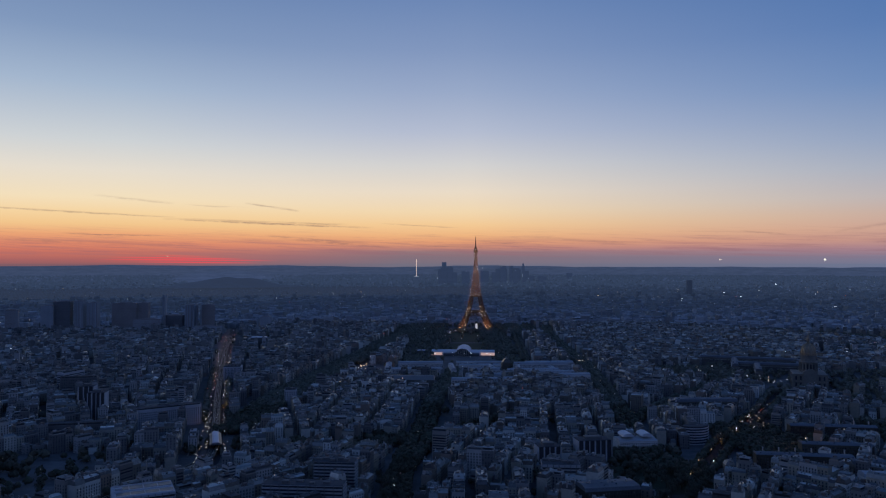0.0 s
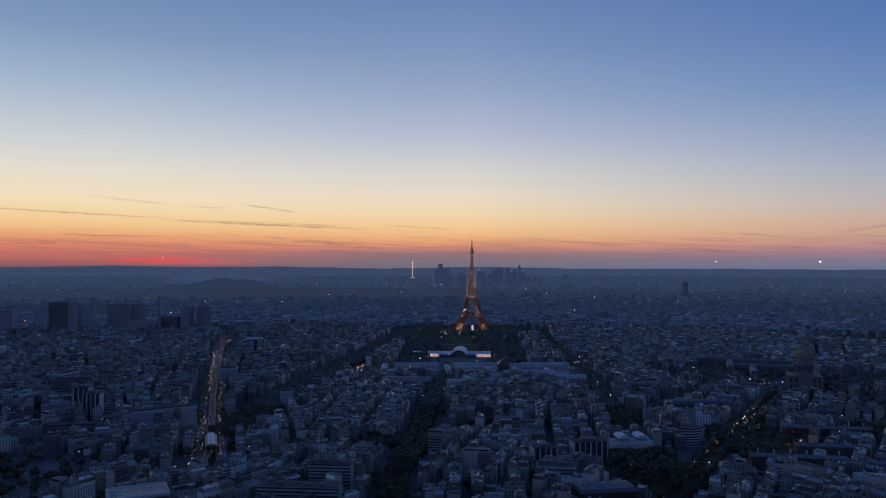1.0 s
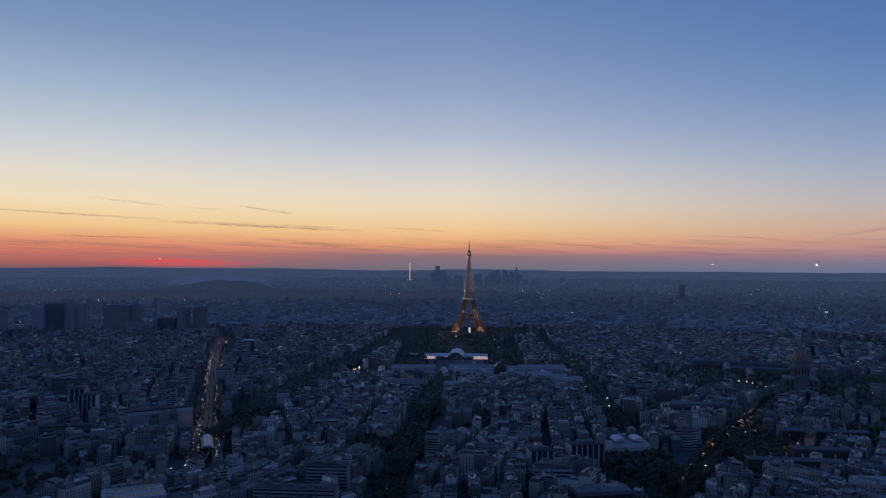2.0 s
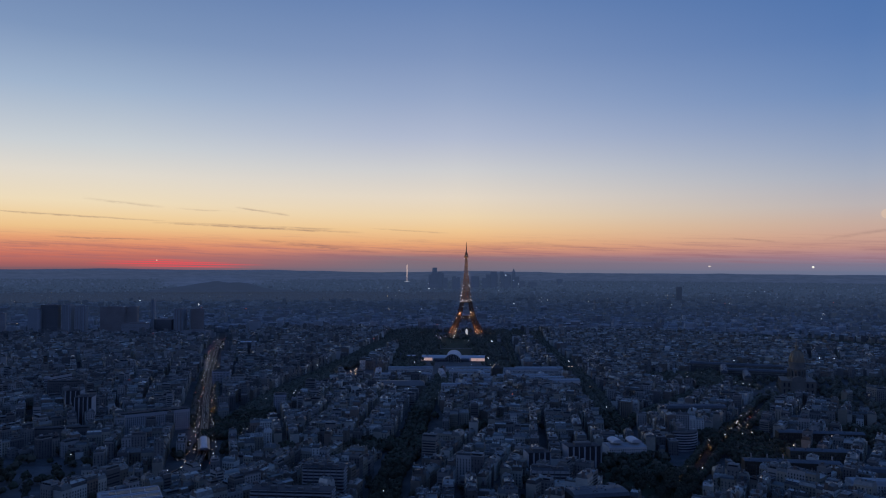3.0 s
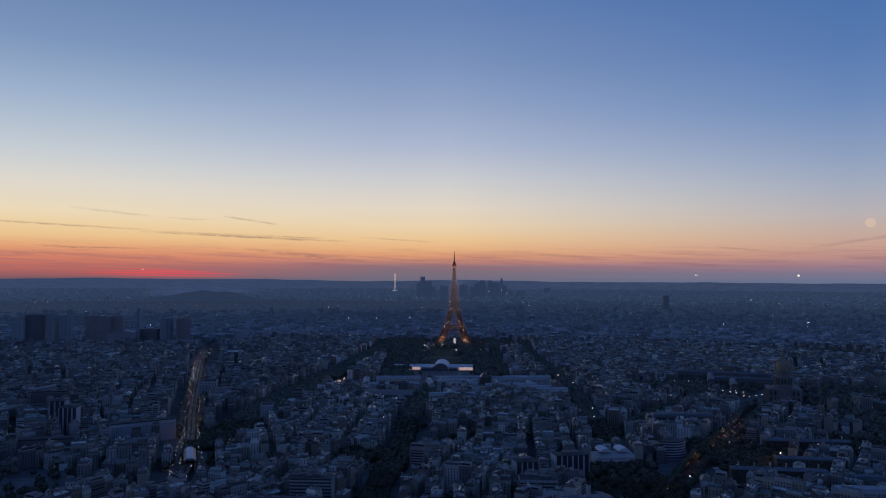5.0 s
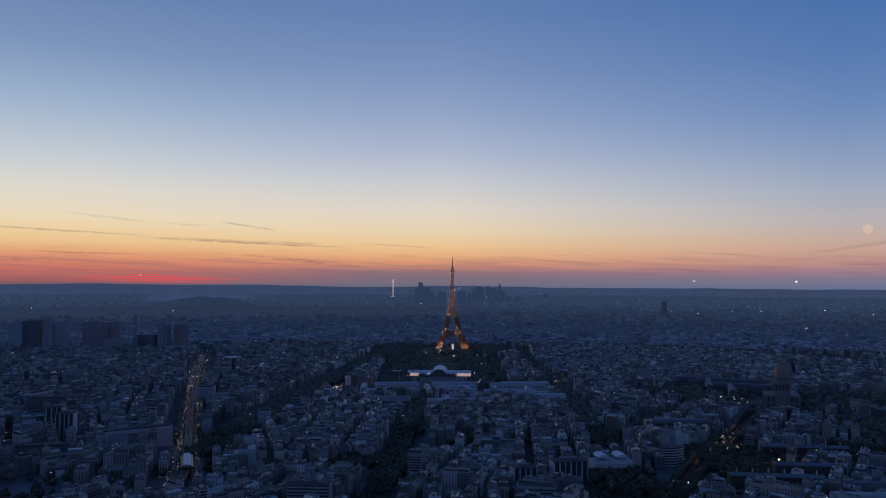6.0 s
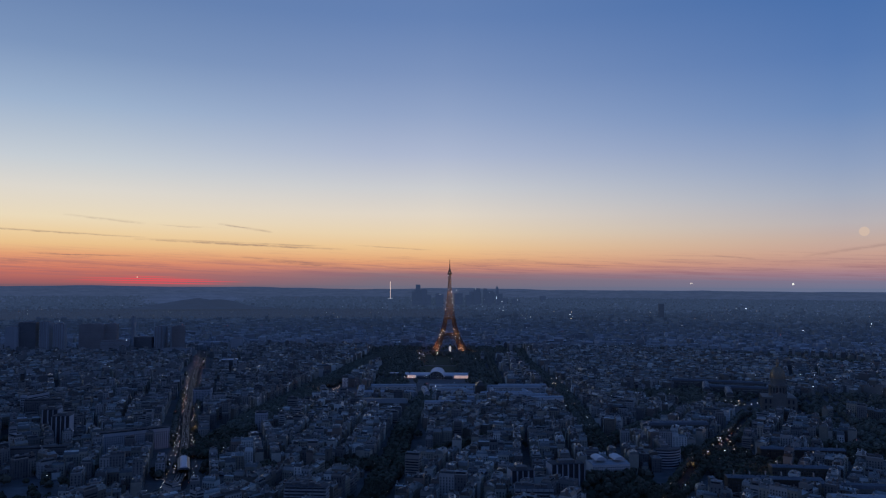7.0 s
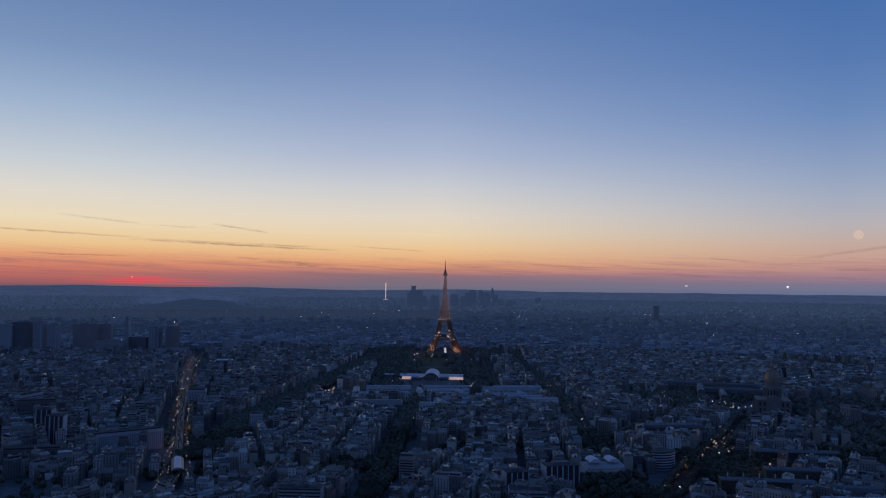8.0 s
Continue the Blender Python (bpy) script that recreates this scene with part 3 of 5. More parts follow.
def house(loc, w, d, h, kind, r, wall, roof, win, lit, chim, detail):
    """One town house, added to the given shapes."""
    if kind == "old":
        loc.box(wall, -w / 2, w / 2, -d / 2, d / 2, 0, h)
        if detail > 1:
            loc.box(wall, -w / 2 - 0.25, w / 2 + 0.25, -d / 2 - 0.35, d / 2 + 0.35, h - 0.5, h + 0.1)
            loc.box(wall, -w / 2 - 0.02, w / 2 + 0.02, -d / 2 - 0.6, d / 2 + 0.6, h - 4.2, h - 3.95)
        slope, lean = (r.uniform(3.0, 4.2), 1.5) if r.random() < 0.6 else (r.uniform(0.9, 1.6), 2.6)
        loc.taper(roof, -w / 2 - 0.02, w / 2 + 0.02, -d / 2 - 0.1, d / 2 + 0.1, h + 0.1, h + slope, 0.25, lean)
        loc.taper(roof, -w / 2 + 0.23, w / 2 - 0.23, -d / 2 + lean - 0.1, d / 2 - lean + 0.1, h + slope, h + slope + 1.1, 0.3, d / 2 - lean - 0.1)
        if detail:
            for side in (-1, 1, -0.2, 0.35, 0.95):
                if r.random() < (0.75 if abs(side) == 1 else 0.45):
                    u = side * (w / 2 - 0.4)
                    v = r.uniform(-d / 3.2, d / 3.2)
                    lv, top = r.uniform(1.6, 3.4), h + slope + r.uniform(1.4, 3.2)
                    loc.box(chim, u - 0.35, u + 0.35, v - lv / 2, v + lv / 2, h, top)
                    if detail > 1:
                        for k in range(int(lv / 0.55)):
                            loc.box(chim, u - 0.12, u + 0.12, v - lv / 2 + 0.2 + k * 0.55, v - lv / 2 + 0.45 + k * 0.55, top, top + 0.6)
            if lean < 2:  # dormers
                n = max(1, int(w / (3.2 if detail > 1 else 4.2)))
                for sign in (-1, 1):
                    for k in range(n):
                        u = -w / 2 + (k + 0.5) * w / n
                        v = sign * (d / 2 - 0.9)
                        loc.box(wall, u - 0.75, u + 0.75, min(v, v - sign * 1.5), max(v, v - sign * 1.5), h + 0.4, h + 2.5)
                        e = v + sign * 0.04
                        pts = [(u - 0.5, e), (u + 0.5, e)] if sign < 0 else [(u + 0.5, e), (u - 0.5, e)]
                        win.face([loc.at(*pts[0], h + 0.7), loc.at(*pts[1], h + 0.7), loc.at(*pts[1], h + 2.2), loc.at(*pts[0], h + 2.2)])
            for k in range(2 + int(w / 7)):  # skylights, hatches and cowls
                u, v = r.uniform(-w / 2 + 1, w / 2 - 1), r.uniform(-d / 3, d / 3)
                a = r.uniform(0.35, 0.9)
                loc.box(roof, u - a, u + a, v - a, v + a, h + slope * 0.6, h + slope + r.uniform(0.7, 1.9))
        if detail:
            windows(win, lit, loc, w, d, h, r, sides=False)
    else:
        loc.box(wall, -w / 2, w / 2, -d / 2, d / 2, 0, h)
        t = 0.4
        for q in ((-w / 2, w / 2, -d / 2, -d / 2 + t), (-w / 2, w / 2, d / 2 - t, d / 2), (-w / 2, -w / 2 + t, -d / 2 + t, d / 2 - t), (w / 2 - t, w / 2, -d / 2 + t, d / 2 - t)):
            loc.box(wall, *q, h, h + 0.9)
        loc.box(roof, -w / 2 + t, w / 2 - t, -d / 2 + t, d / 2 - t, h - 0.2, h + 0.15)
        if w > 7 and d > 7:
            u, v = r.uniform(-w / 5, w / 5), r.uniform(-d / 6, d / 6)
            if detail and min(w, d) > 9 and r.random() < 0.55:  # a set-back top storey with its own roof
                a = r.uniform(1.4, 2.4)
                loc.box(wall, -w / 2 + 0.5, w / 2 - 0.5, -d / 2 + a, d / 2 - a, h + 0.1, h + 2.9)
                loc.box(roof, -w / 2 + 0.1, w / 2 - 0.1, -d / 2 + a - 0.5, d / 2 - a + 0.5, h + 2.9, h + 3.2)
                for sign in (-1, 1):
                    e = sign * (d / 2 - a + 0.05)
                    p, q = (-w / 2 + 1.2, w / 2 - 1.2) if sign < 0 else (w / 2 - 1.2, -w / 2 + 1.2)
                    win.face([loc.at(p, e, h + 0.9), loc.at(q, e, h + 0.9), loc.at(q, e, h + 2.6), loc.at(p, e, h + 2.6)])
                loc.box(chim, u - 2, u + 2, v - 1.2, v + 1.2, h + 3.2, h + 5.0)
            else:
                loc.box(chim, u - 2, u + 2, v - 1.6, v + 1.6, h + 0.15, h + r.uniform(2.2, 3.4))
            if detail > 1 and r.random() < 0.5:  # balcony fronts on every floor
                for k in range(1, int((h - 1.2) / 3.1)):
                    for sign in (-1, 1):
                        e = sign * d / 2
                        loc.box(wall, -w / 2 + 0.6, w / 2 - 0.6, min(e, e + sign * 1.1), max(e, e + sign * 1.1), k * 3.1 + 0.35, k * 3.1 + 1.25)
            if detail:
                for k in range(3):
                    p, q = r.uniform(-w / 2 + 1.5, w / 2 - 1.5), r.uniform(-d / 2 + 1.5, d / 2 - 1.5)
                    loc.box(roof, p - 0.6, p + 0.6, q - 0.6, q + 0.6, h + 0.15, h + r.uniform(0.7, 1.8))
                u = -u - 0.5
                loc.box(chim, u - 0.8, u + 0.8, -v - 0.7, -v + 0.7, h + 0.15, h + 1.4)
        if detail:
            windows(win, lit, loc, w, d, h, r, sides=True, band=r.random() < 0.18)


HOUSES = plan_houses()


def build_houses():
    r = random.Random(11)
    own = [q for q in HOUSES if q[6] == "old"][:300] + [q for q in HOUSES if q[6] == "new"][:180]
    rest = set(HOUSES) - set(own)
    for i, (x, y, turn, w, d, h, kind) in enumerate(own):
        old = kind == "old"
        ob = thing("apartment_house" if old else "apartment_block",
                   "cream limestone town house with grey zinc mansard roof" if old else "pale concrete apartment block with flat gravel roof",
                   "apartment building", "town houses" if old else "apartment blocks", at=(x, y, 0))
        ob.rotation_euler = (0, 0, radians(turn))
        shapes = [Shape() for _ in range(4)] + [Pieces()]
        house(Local(0, 0, 0), w, d, h, kind, r, *shapes, 2)
        wall, roof, win, lit, chim = shapes
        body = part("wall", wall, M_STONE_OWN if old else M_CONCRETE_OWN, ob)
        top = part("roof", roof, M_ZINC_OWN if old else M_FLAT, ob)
        if win.f:
            part("window_panes", win, M_GLASS, body, kind="stuff")
        if lit.f:
            part("lit_window", lit, M_LIT, body, "warmly lit window panes", kind="stuff")
        for piece in chim:
            part("chimney" if old else "roof_housing", piece, M_CHIMNEY if old else M_CONCRETE, top)
    for name, label, pick in (("town_houses", "crowded cream and grey town houses with zinc roofs", "old"), ("apartment_blocks", "pale flat-roofed apartment blocks among older houses", "new")):
        ob = thing(name, label, "buildings", kind="stuff")
        shapes = [Shape() for _ in range(5)]
        for x, y, turn, w, d, h, kind in HOUSES:
            if (x, y, turn, w, d, h, kind) not in rest:
                continue
            if kind == pick:
                dist = math.hypot(x, y)
                house(Local(x, y, turn), w, d, h, kind, r, *shapes, 1 if dist < 1900 else 0)
                if dist >= 1900 and kind == "old" and r.random() < 0.5:
                    Local(x, y, turn).box(shapes[4], w / 2 - 0.9, w / 2, -2, 2, h, h + 6.5)
        wall, roof, win, lit, chim = shapes
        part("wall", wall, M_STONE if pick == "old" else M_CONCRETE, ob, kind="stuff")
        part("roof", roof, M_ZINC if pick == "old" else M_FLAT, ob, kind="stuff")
        part("window_panes", win, M_GLASS, ob, kind="stuff")
        part("lit_window", lit, M_LIT, ob, "warmly lit window panes", kind="stuff")
        part("chimney", chim, M_CHIMNEY, ob, kind="stuff")


build_houses()


def build_far_town():
    """The town beyond the plain and the suburbs up to the hills."""
    r = random.Random(5)
    near, far = Shape(), [Shape(), Shape(), Shape()]
    for _ in range(38000):
        d = 2900 * math.exp(r.random() ** 0.9 * math.log(17000 / 2900))
        a = radians(r.uniform(-34.5, 36.5))
        x, y = d * math.sin(a), d * math.cos(a)
        if -33 < math.degrees(a) < 3 and 5500 < d < 7100 + 500 * noise.noise((a * 30, 0, 0)):
            continue  # the great wood
        gx, gy, gz, k = ground_at(x, y)
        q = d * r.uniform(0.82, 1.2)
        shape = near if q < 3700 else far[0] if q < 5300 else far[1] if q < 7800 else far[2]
        w, dd, h = r.uniform(12, 46), r.uniform(10, 15), r.gauss(17, 3.5)
        if r.random() < 0.05:
            w, h = r.uniform(20, 40), r.uniform(24, 40)
        loc = Local(gx, gy, r.choice((-30, -10, 5, 20, 40, 80, 100)) + r.uniform(-8, 8), gz - 3 * k, k)
        loc.box(shape, -w / 2, w / 2, -dd / 2, dd / 2, 0, h)
        if d < 5200 and r.random() < 0.7:
            loc.taper(shape, -w / 2, w / 2, -dd / 2, dd / 2, h, h + 4, 0.3, 3.5)
    part("far_town", near, M_FAR, None, "distant grey rooftops beyond the river", category="buildings", kind="stuff")
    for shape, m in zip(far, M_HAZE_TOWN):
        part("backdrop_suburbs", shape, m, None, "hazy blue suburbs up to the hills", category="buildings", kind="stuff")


build_far_town()


# ---- trees ----
def crown_shape(r, radius, height, base, leaves, size):
    """Many small leaf clumps round a few limbs' ends."""
    s = Shape()
    hubs = [(r.uniform(-0.5, 0.5) * radius, r.uniform(-0.5, 0.5) * radius, base + height * r.uniform(0.25, 0.8), radius * r.uniform(0.45, 0.7)) for _ in range(7)]
    for _ in range(leaves):
        hx, hy, hz, hr = r.choice(hubs)
        n = Vector((r.gauss(0, 1), r.gauss(0, 1), r.gauss(0.2, 0.9))).normalized()
        c = Vector((hx, hy, hz)) + n * hr * r.uniform(0.6, 1.05)
        t = n.cross(Vector((r.gauss(0, 1), r.gauss(0, 1), r.gauss(0, 1)))).normalized()
        b = n.cross(t)
        a = size * r.uniform(0.6, 1.4)
        lean = n * a * r.uniform(0.1, 0.5)
        s.solid([tuple(c + t * a), tuple(c + b * a * 0.8 - lean), tuple(c - t * a), tuple(c - b * a * 0.8 - lean)], [(0, 1, 2), (0, 2, 3)])
    return s


def trunk_shape(r, height):
    s = Shape()
    k = 6

    def limb(a, b, ra, rb):
        way = (Vector(b) - Vector(a)).normalized()
        side = way.cross(Vector((0.9, 0.2, 0.1))).normalized()
        up = way.cross(side)
        pts = [tuple(Vector(p) + (side * math.cos(2 * math.pi * j / k) + up * math.sin(2 * math.pi * j / k)) * q) for p, q in ((a, ra), (b, rb)) for j in range(k)]
        s.solid(pts, [(j, (j + 1) % k, k + (j + 1) % k, k + j) for j in range(k)])

    limb((0, 0, -0.3), (0, 0, height), 0.32, 0.2)
    for j in range(5):
        a = j * 1.3 + r.random()
        limb((0, 0, height * r.uniform(0.75, 1)), (2.6 * math.cos(a), 2.6 * math.sin(a), height + r.uniform(2, 4)), 0.15, 0.05)
    return s


def tree_spots():
    r = random.Random(3)
    spots = []
    rows = {"quay": (26, 8, 0, 2900), "viaduct": (17, 13, 1120, 1700), "suffren": (10, 8, 0, 2900), "saxe": (8, 7.5, 0, 1700), "breteuil": (7, 8, 0, 1250), "corner": (9, 7.5, 0, 1000),
            "segur": (9, 8, 0, 2900), "invalides": (11, 8.5, 0, 1400), "villars": (7, 8, 0, 1600), "bosquet": (6, 10, 1800, 2900)}
    for name, (off, step, y0, y1) in rows.items():
        for x, y, turn in along(AVENUES[name][0], step):
            if not (y0 <= y <= y1):
                continue
            a = radians(turn)
            for e in ((-off, off) if off < 8 else (-27, -21, -14, -6, 2, 10, 17, 24) if name == "suffren" else (-12, -5, 4, 11) if name in ("saxe", "corner") else (35, 45, 54, 62, 70, 77, -74) if name == "quay" else (-off - 2, -off + 4, off - 4, off + 2) if name == "segur" else (-off, off)):
                spots.append((x - e * math.sin(a) + r.uniform(-1, 1), y + e * math.cos(a) + r.uniform(-1, 1)))
    for x0, x1, y0, y1, count in ((190, 292, 775, 955, 75), (-615, -400, 740, 925, 120), (385, 495, 935, 1005, 100), (588, 688, 970, 1105, 110), (685, 855, 1125, 1325, 210), (465, 585, 1505, 1695, 190), (805, 995, 1405, 1635, 170), (-98, 10, 1960, 2640, 420), (128, 198, 1960, 2640, 330), (-80, 200, 2800, 3400, 420), (-155, -95, 2485, 2890, 120), (200, 325, 2485, 2890, 220),
                                  (565, 640, 1480, 1700, 150), (600, 690, 1360, 1420, 30), (740, 800, 1360, 1500, 50), (600, 790, 1500, 1800, 120), (-260, 470, 2950, 3650, 560), (52, 188, 2585, 2650, 70), (-278, -236, 955, 1050, 26), (-330, -306, 900, 1000, 10), (195, 300, 2460, 2900, 170), (-110, 0, 2500, 2950, 170), (372, 468, 895, 1075, 210), (575, 690, 1020, 1150, 90), (205, 282, 780, 940, 70), (-110, -50, 985, 1030, 40), (70, 135, 1310, 1370, 30), (-90, -30, 1740, 1900, 70), (140, 190, 1740, 1900, 60)):
        loose = 13.0 if y1 > 1850 else 5.0
        for _ in range(count):
            spots.append((r.uniform(x0, x1) + r.gauss(0, loose), r.uniform(y0, y1) + r.gauss(0, loose)))
    for _ in range(420):  # courts and squares
        d = 620 + 2000 * r.random() ** 1.3
        a = radians(r.uniform(-33, 35))
        spots.append((d * math.sin(a), d * math.cos(a)))
    return [q for q in spots if in_view(*q) and not (-215 < q[0] < -140 and 1560 < q[1] < 1770)]


def build_trees():
    r = random.Random(21)
    kinds = []
    for i in range(6):
        ob = thing("tree", "dark spreading street tree with spring leaves", "tree", "street trees")
        height = r.uniform(4, 5.5)
        part("trunk", trunk_shape(r, height), M_BARK, ob)
        part("crown", crown_shape(r, r.uniform(4.2, 5.4), r.uniform(8, 11), height - 0.5, 420, 0.62), M_LEAF, ob)
        kinds.append(ob)
    spots = sorted(tree_spots(), key=lambda q: math.hypot(*q))
    for i, (x, y) in enumerate(spots[:300]):
        k = r.uniform(0.85, 1.25)
        m = pose(x, y, 0, 0, 0, r.uniform(0, 360))
        ob = kinds[i] if i < 6 else copy_thing(kinds[i % 6], m)
        ob.matrix_basis = m @ Matrix.Scale(k, 4)
    close, far, misty = Shape(), Shape(), Shape()
    lows = [crown_shape(r, 5.2, 10, 3.0, 34, 2.0) for _ in range(8)]
    for low in lows:  # solid inner core, added to fill and brighten the crowns
        rings = [[(q * math.cos(t) * r.uniform(0.8, 1.2), q * math.sin(t) * r.uniform(0.8, 1.2), z + r.uniform(-0.7, 0.7)) for t in (0.3, 1.5, 2.8, 4.1, 5.2)] for q, z in ((2.4, 5.0), (4.3, 8.0), (2.7, 11.2))]
        low.solid(rings[0] + rings[1] + rings[2] + [(0.2, -0.3, 12.4)], [(5 * k + j, 5 * k + (j + 1) % 5, 5 * k + 5 + (j + 1) % 5, 5 * k + 5 + j) for k in (0, 1) for j in range(5)] + [(10 + j, 10 + (j + 1) % 5, 15) for j in range(5)])
    woods = list(spots[300:])
    for _ in range(6500):  # the great wood, the hill and suburban groves
        if r.random() < 0.7:
            d, a = r.uniform(5400, 7400), radians(r.uniform(-34, 4))
        else:
            d, a = 5200 * math.exp(r.random() * 0.9), radians(r.uniform(-34, 36))
            if noise.noise((d * math.sin(a) * 0.0011, d * math.cos(a) * 0.0025, 9.0)) > -0.1:
                continue
        woods.append((d * math.sin(a), d * math.cos(a)))
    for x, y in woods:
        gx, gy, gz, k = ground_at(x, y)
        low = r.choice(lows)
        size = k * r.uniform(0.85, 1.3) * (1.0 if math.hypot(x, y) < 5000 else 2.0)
        # Beyond 1250 m the crowns take the haze-lightened leaf colour.
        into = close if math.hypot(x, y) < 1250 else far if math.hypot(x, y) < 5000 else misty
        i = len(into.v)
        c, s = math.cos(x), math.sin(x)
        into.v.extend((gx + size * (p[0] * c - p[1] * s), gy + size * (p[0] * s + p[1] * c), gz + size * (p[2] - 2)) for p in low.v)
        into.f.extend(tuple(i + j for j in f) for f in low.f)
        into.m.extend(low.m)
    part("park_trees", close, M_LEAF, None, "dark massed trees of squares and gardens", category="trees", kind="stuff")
    part("distant_trees", far, M_LEAF_HAZED, None, "dark massed trees of parks and avenues", category="trees", kind="stuff")
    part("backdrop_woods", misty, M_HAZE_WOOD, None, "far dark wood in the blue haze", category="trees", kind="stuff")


build_trees()


# ---- the iron tower ----
def build_iron_tower():
    ob = thing("iron_lattice_tower", "tall brown iron lattice tower with lit lamps", "tower", at=(118, 2714, 8))
    ob.rotation_euler, ob.scale = (0, 0, radians(-4.8)), (1, 1, 0.99)
    levels = [(0, 62.5, 37.5), (19, 51.5, 31), (38, 42, 25), (57, 34, 19.5), (76, 28, 15.5), (95, 23.5, 12), (115, 19.5, 9.5)]
    for sx in (-1, 1):
        for sy in (-1, 1):
            s = Shape()
            for (z0, o0, i0), (z1, o1, i1) in zip(levels, levels[1:]):
                lo = [(o0, o0), (i0, o0), (i0, i0), (o0, i0)]
                hi = [(o1, o1), (i1, o1), (i1, i1), (o1, i1)]
                for j in range(4):
                    k = (j + 1) % 4
                    p, q = (sx * lo[j][0], sy * lo[j][1], z0), (sx * hi[j][0], sy * hi[j][1], z1)
                    p2, q2 = (sx * lo[k][0], sy * lo[k][1], z0), (sx * hi[k][0], sy * hi[k][1], z1)
                    beam(s, p, q, 2.2)
                    beam(s, q, q2, 1.1)
                    mid = [tuple((Vector(a) + Vector(b)) / 2) for a, b in ((p, q), (p2, q2))]
                    for a, b in ((p, mid[1]), (p2, mid[0]), (mid[0], q2), (mid[1], q), (mid[0], mid[1])):
                        beam(s, a, b, 1.0)
            part("leg", s, M_IRON, ob)
            foot = Shape()
            Local(sx * 50, sy * 50, 0).taper(foot, -15, 15, -15, 15, -8.2, 4, 3, 3)
            part("masonry_foot", foot, M_PAVING, ob)
    for turn in range(4):  # the arches under the first floor
        s = Shape()
        loc = Local(0, 0, turn * 90)
        last = None
        for j in range(17):
            a = math.pi * j / 16
            p = [loc.at(37 * math.cos(a) * g, -44 + 6 * math.sin(a), 10 + (37 * math.sin(a)) * g + 4 * (g - 1)) for g in (1.0, 1.1)]
            if last:
                beam(s, last[0], p[0], 1.2), beam(s, last[1], p[1], 1.2), beam(s, last[0], p[1], 0.8)
            last = p
        part("arch", s, M_IRON, ob)
    for name, z, half, deep in (("first_platform", 57, 36.5, 6), ("second_platform", 115, 21, 5)):
        s = Shape()
        loc = Local(0, 0, 0)
        for q in ((-half, half, -half, -half + 9), (-half, half, half - 9, half), (-half, -half + 9, -half + 9, half - 9), (half - 9, half, -half + 9, half - 9)):
            loc.box(s, *q, z - deep / 2, z + 1)
            loc.box(s, q[0] + 2, q[1] - 2, q[2] + 2, q[3] - 2, z + 1, z + 4.5)
        for j in range(int(half)):
            for g in (-half, half):
                loc.box(s, -half + j * 2, -half + j * 2 + 0.5, g - 0.2, g + 0.2, z + 1, z + 2.6)
        part(name, s, M_IRON, ob)
    s = Shape()
    tiers = [115 + 161 * j / 18 for j in range(19)]

    def half_at(z):
        return 4.2 + 14.6 * ((276 - z) / 161) ** 2.0

    for z0, z1 in zip(tiers, tiers[1:]):
        a, b = half_at(z0), half_at(z1)
        lo, hi = [(-a, -a), (a, -a), (a, a), (-a, a)], [(-b, -b), (b, -b), (b, b), (-b, b)]
        for j in range(4):
            k = (j + 1) % 4
            p, q, p2, q2 = (*lo[j], z0), (*hi[j], z1), (*lo[k], z0), (*hi[k], z1)
            beam(s, p, q, 1.9), beam(s, p, q2, 1.0), beam(s, p2, q, 1.0), beam(s, q, q2, 0.9)
        beam(s, (-a * 0.3, -a * 0.3, z0), (-b * 0.3, -b * 0.3, z1), 1.1), beam(s, (a * 0.3, -a * 0.3, z0), (b * 0.3, -b * 0.3, z1), 1.1)
    part("shaft", s, M_IRON, ob)
    s = Shape()
    loc = Local(0, 0, 0)
    loc.taper(s, -5, 5, -5, 5, 273, 276, -3, -3), loc.box(s, -8, 8, -8, 8, 276, 280), loc.box(s, -6, 6, -6, 6, 280, 286)
    loc.taper(s, -6, 6, -6, 6, 286, 294, 3.5, 3.5), loc.taper(s, -2.5, 2.5, -2.5, 2.5, 294, 301, 1, 1)
    part("top_cabin", s, M_IRON, ob)
    s = Shape()
    beam(s, (0, 0, 300), (0, 0, 330), 1.3), beam(s, (0, 0, 300), (0, 0, 314), 2.4)
    for z in (303, 308, 313, 318):
        beam(s, (-2.2, 0, z), (2.2, 0, z), 0.6), beam(s, (0, -2.2, z), (0, 2.2, z), 0.6)
    part("antenna", s, M_IRON, ob)
    r = random.Random(2)
    lamps, warm = Shape(), Shape()
    for j in range(19):  # up both edges of the shaft
        for sign in (-1, 1):
            if r.random() < 0.85:
                z = 120 + j * 8.4 + r.uniform(-3, 3)
                a = half_at(min(z, 276)) + 0.8
                bulb(lamps, sign * a, -a, z, r.uniform(0.5, 1.0))
    for _ in range(44):
        z = r.choice((r.uniform(5, 20), r.uniform(5, 26), r.uniform(40, 60), r.uniform(58, 80)))
        for (z0, o0, i0), (z1, o1, i1) in zip(levels, levels[1:]):
            if z0 <= z < z1:
                t = (z - z0) / (z1 - z0)
                o, i = o0 + (o1 - o0) * t, i0 + (i1 - i0) * t
                bulb(lamps if r.random() < 0.3 else warm, r.choice((-1, 1)) * r.uniform(i, o + 0.6), -o - 0.8, z, r.uniform(0.5, 1.0))
    for j in range(8):
        bulb(lamps, -32 + j * 9.1, -37.5, 59 + r.uniform(-1, 2), r.uniform(0.45, 0.85))
        bulb(lamps, -17 + j * 4.9, -22.5, 117 + 4 * (j % 2), r.uniform(0.5, 0.9))
    top = Shape()
    bulb(top, 0, -9.2, 284, 0.85)
    part("beacon", top, M_BEACON, ob, "bright white beacon lamp")
    s = Shape()
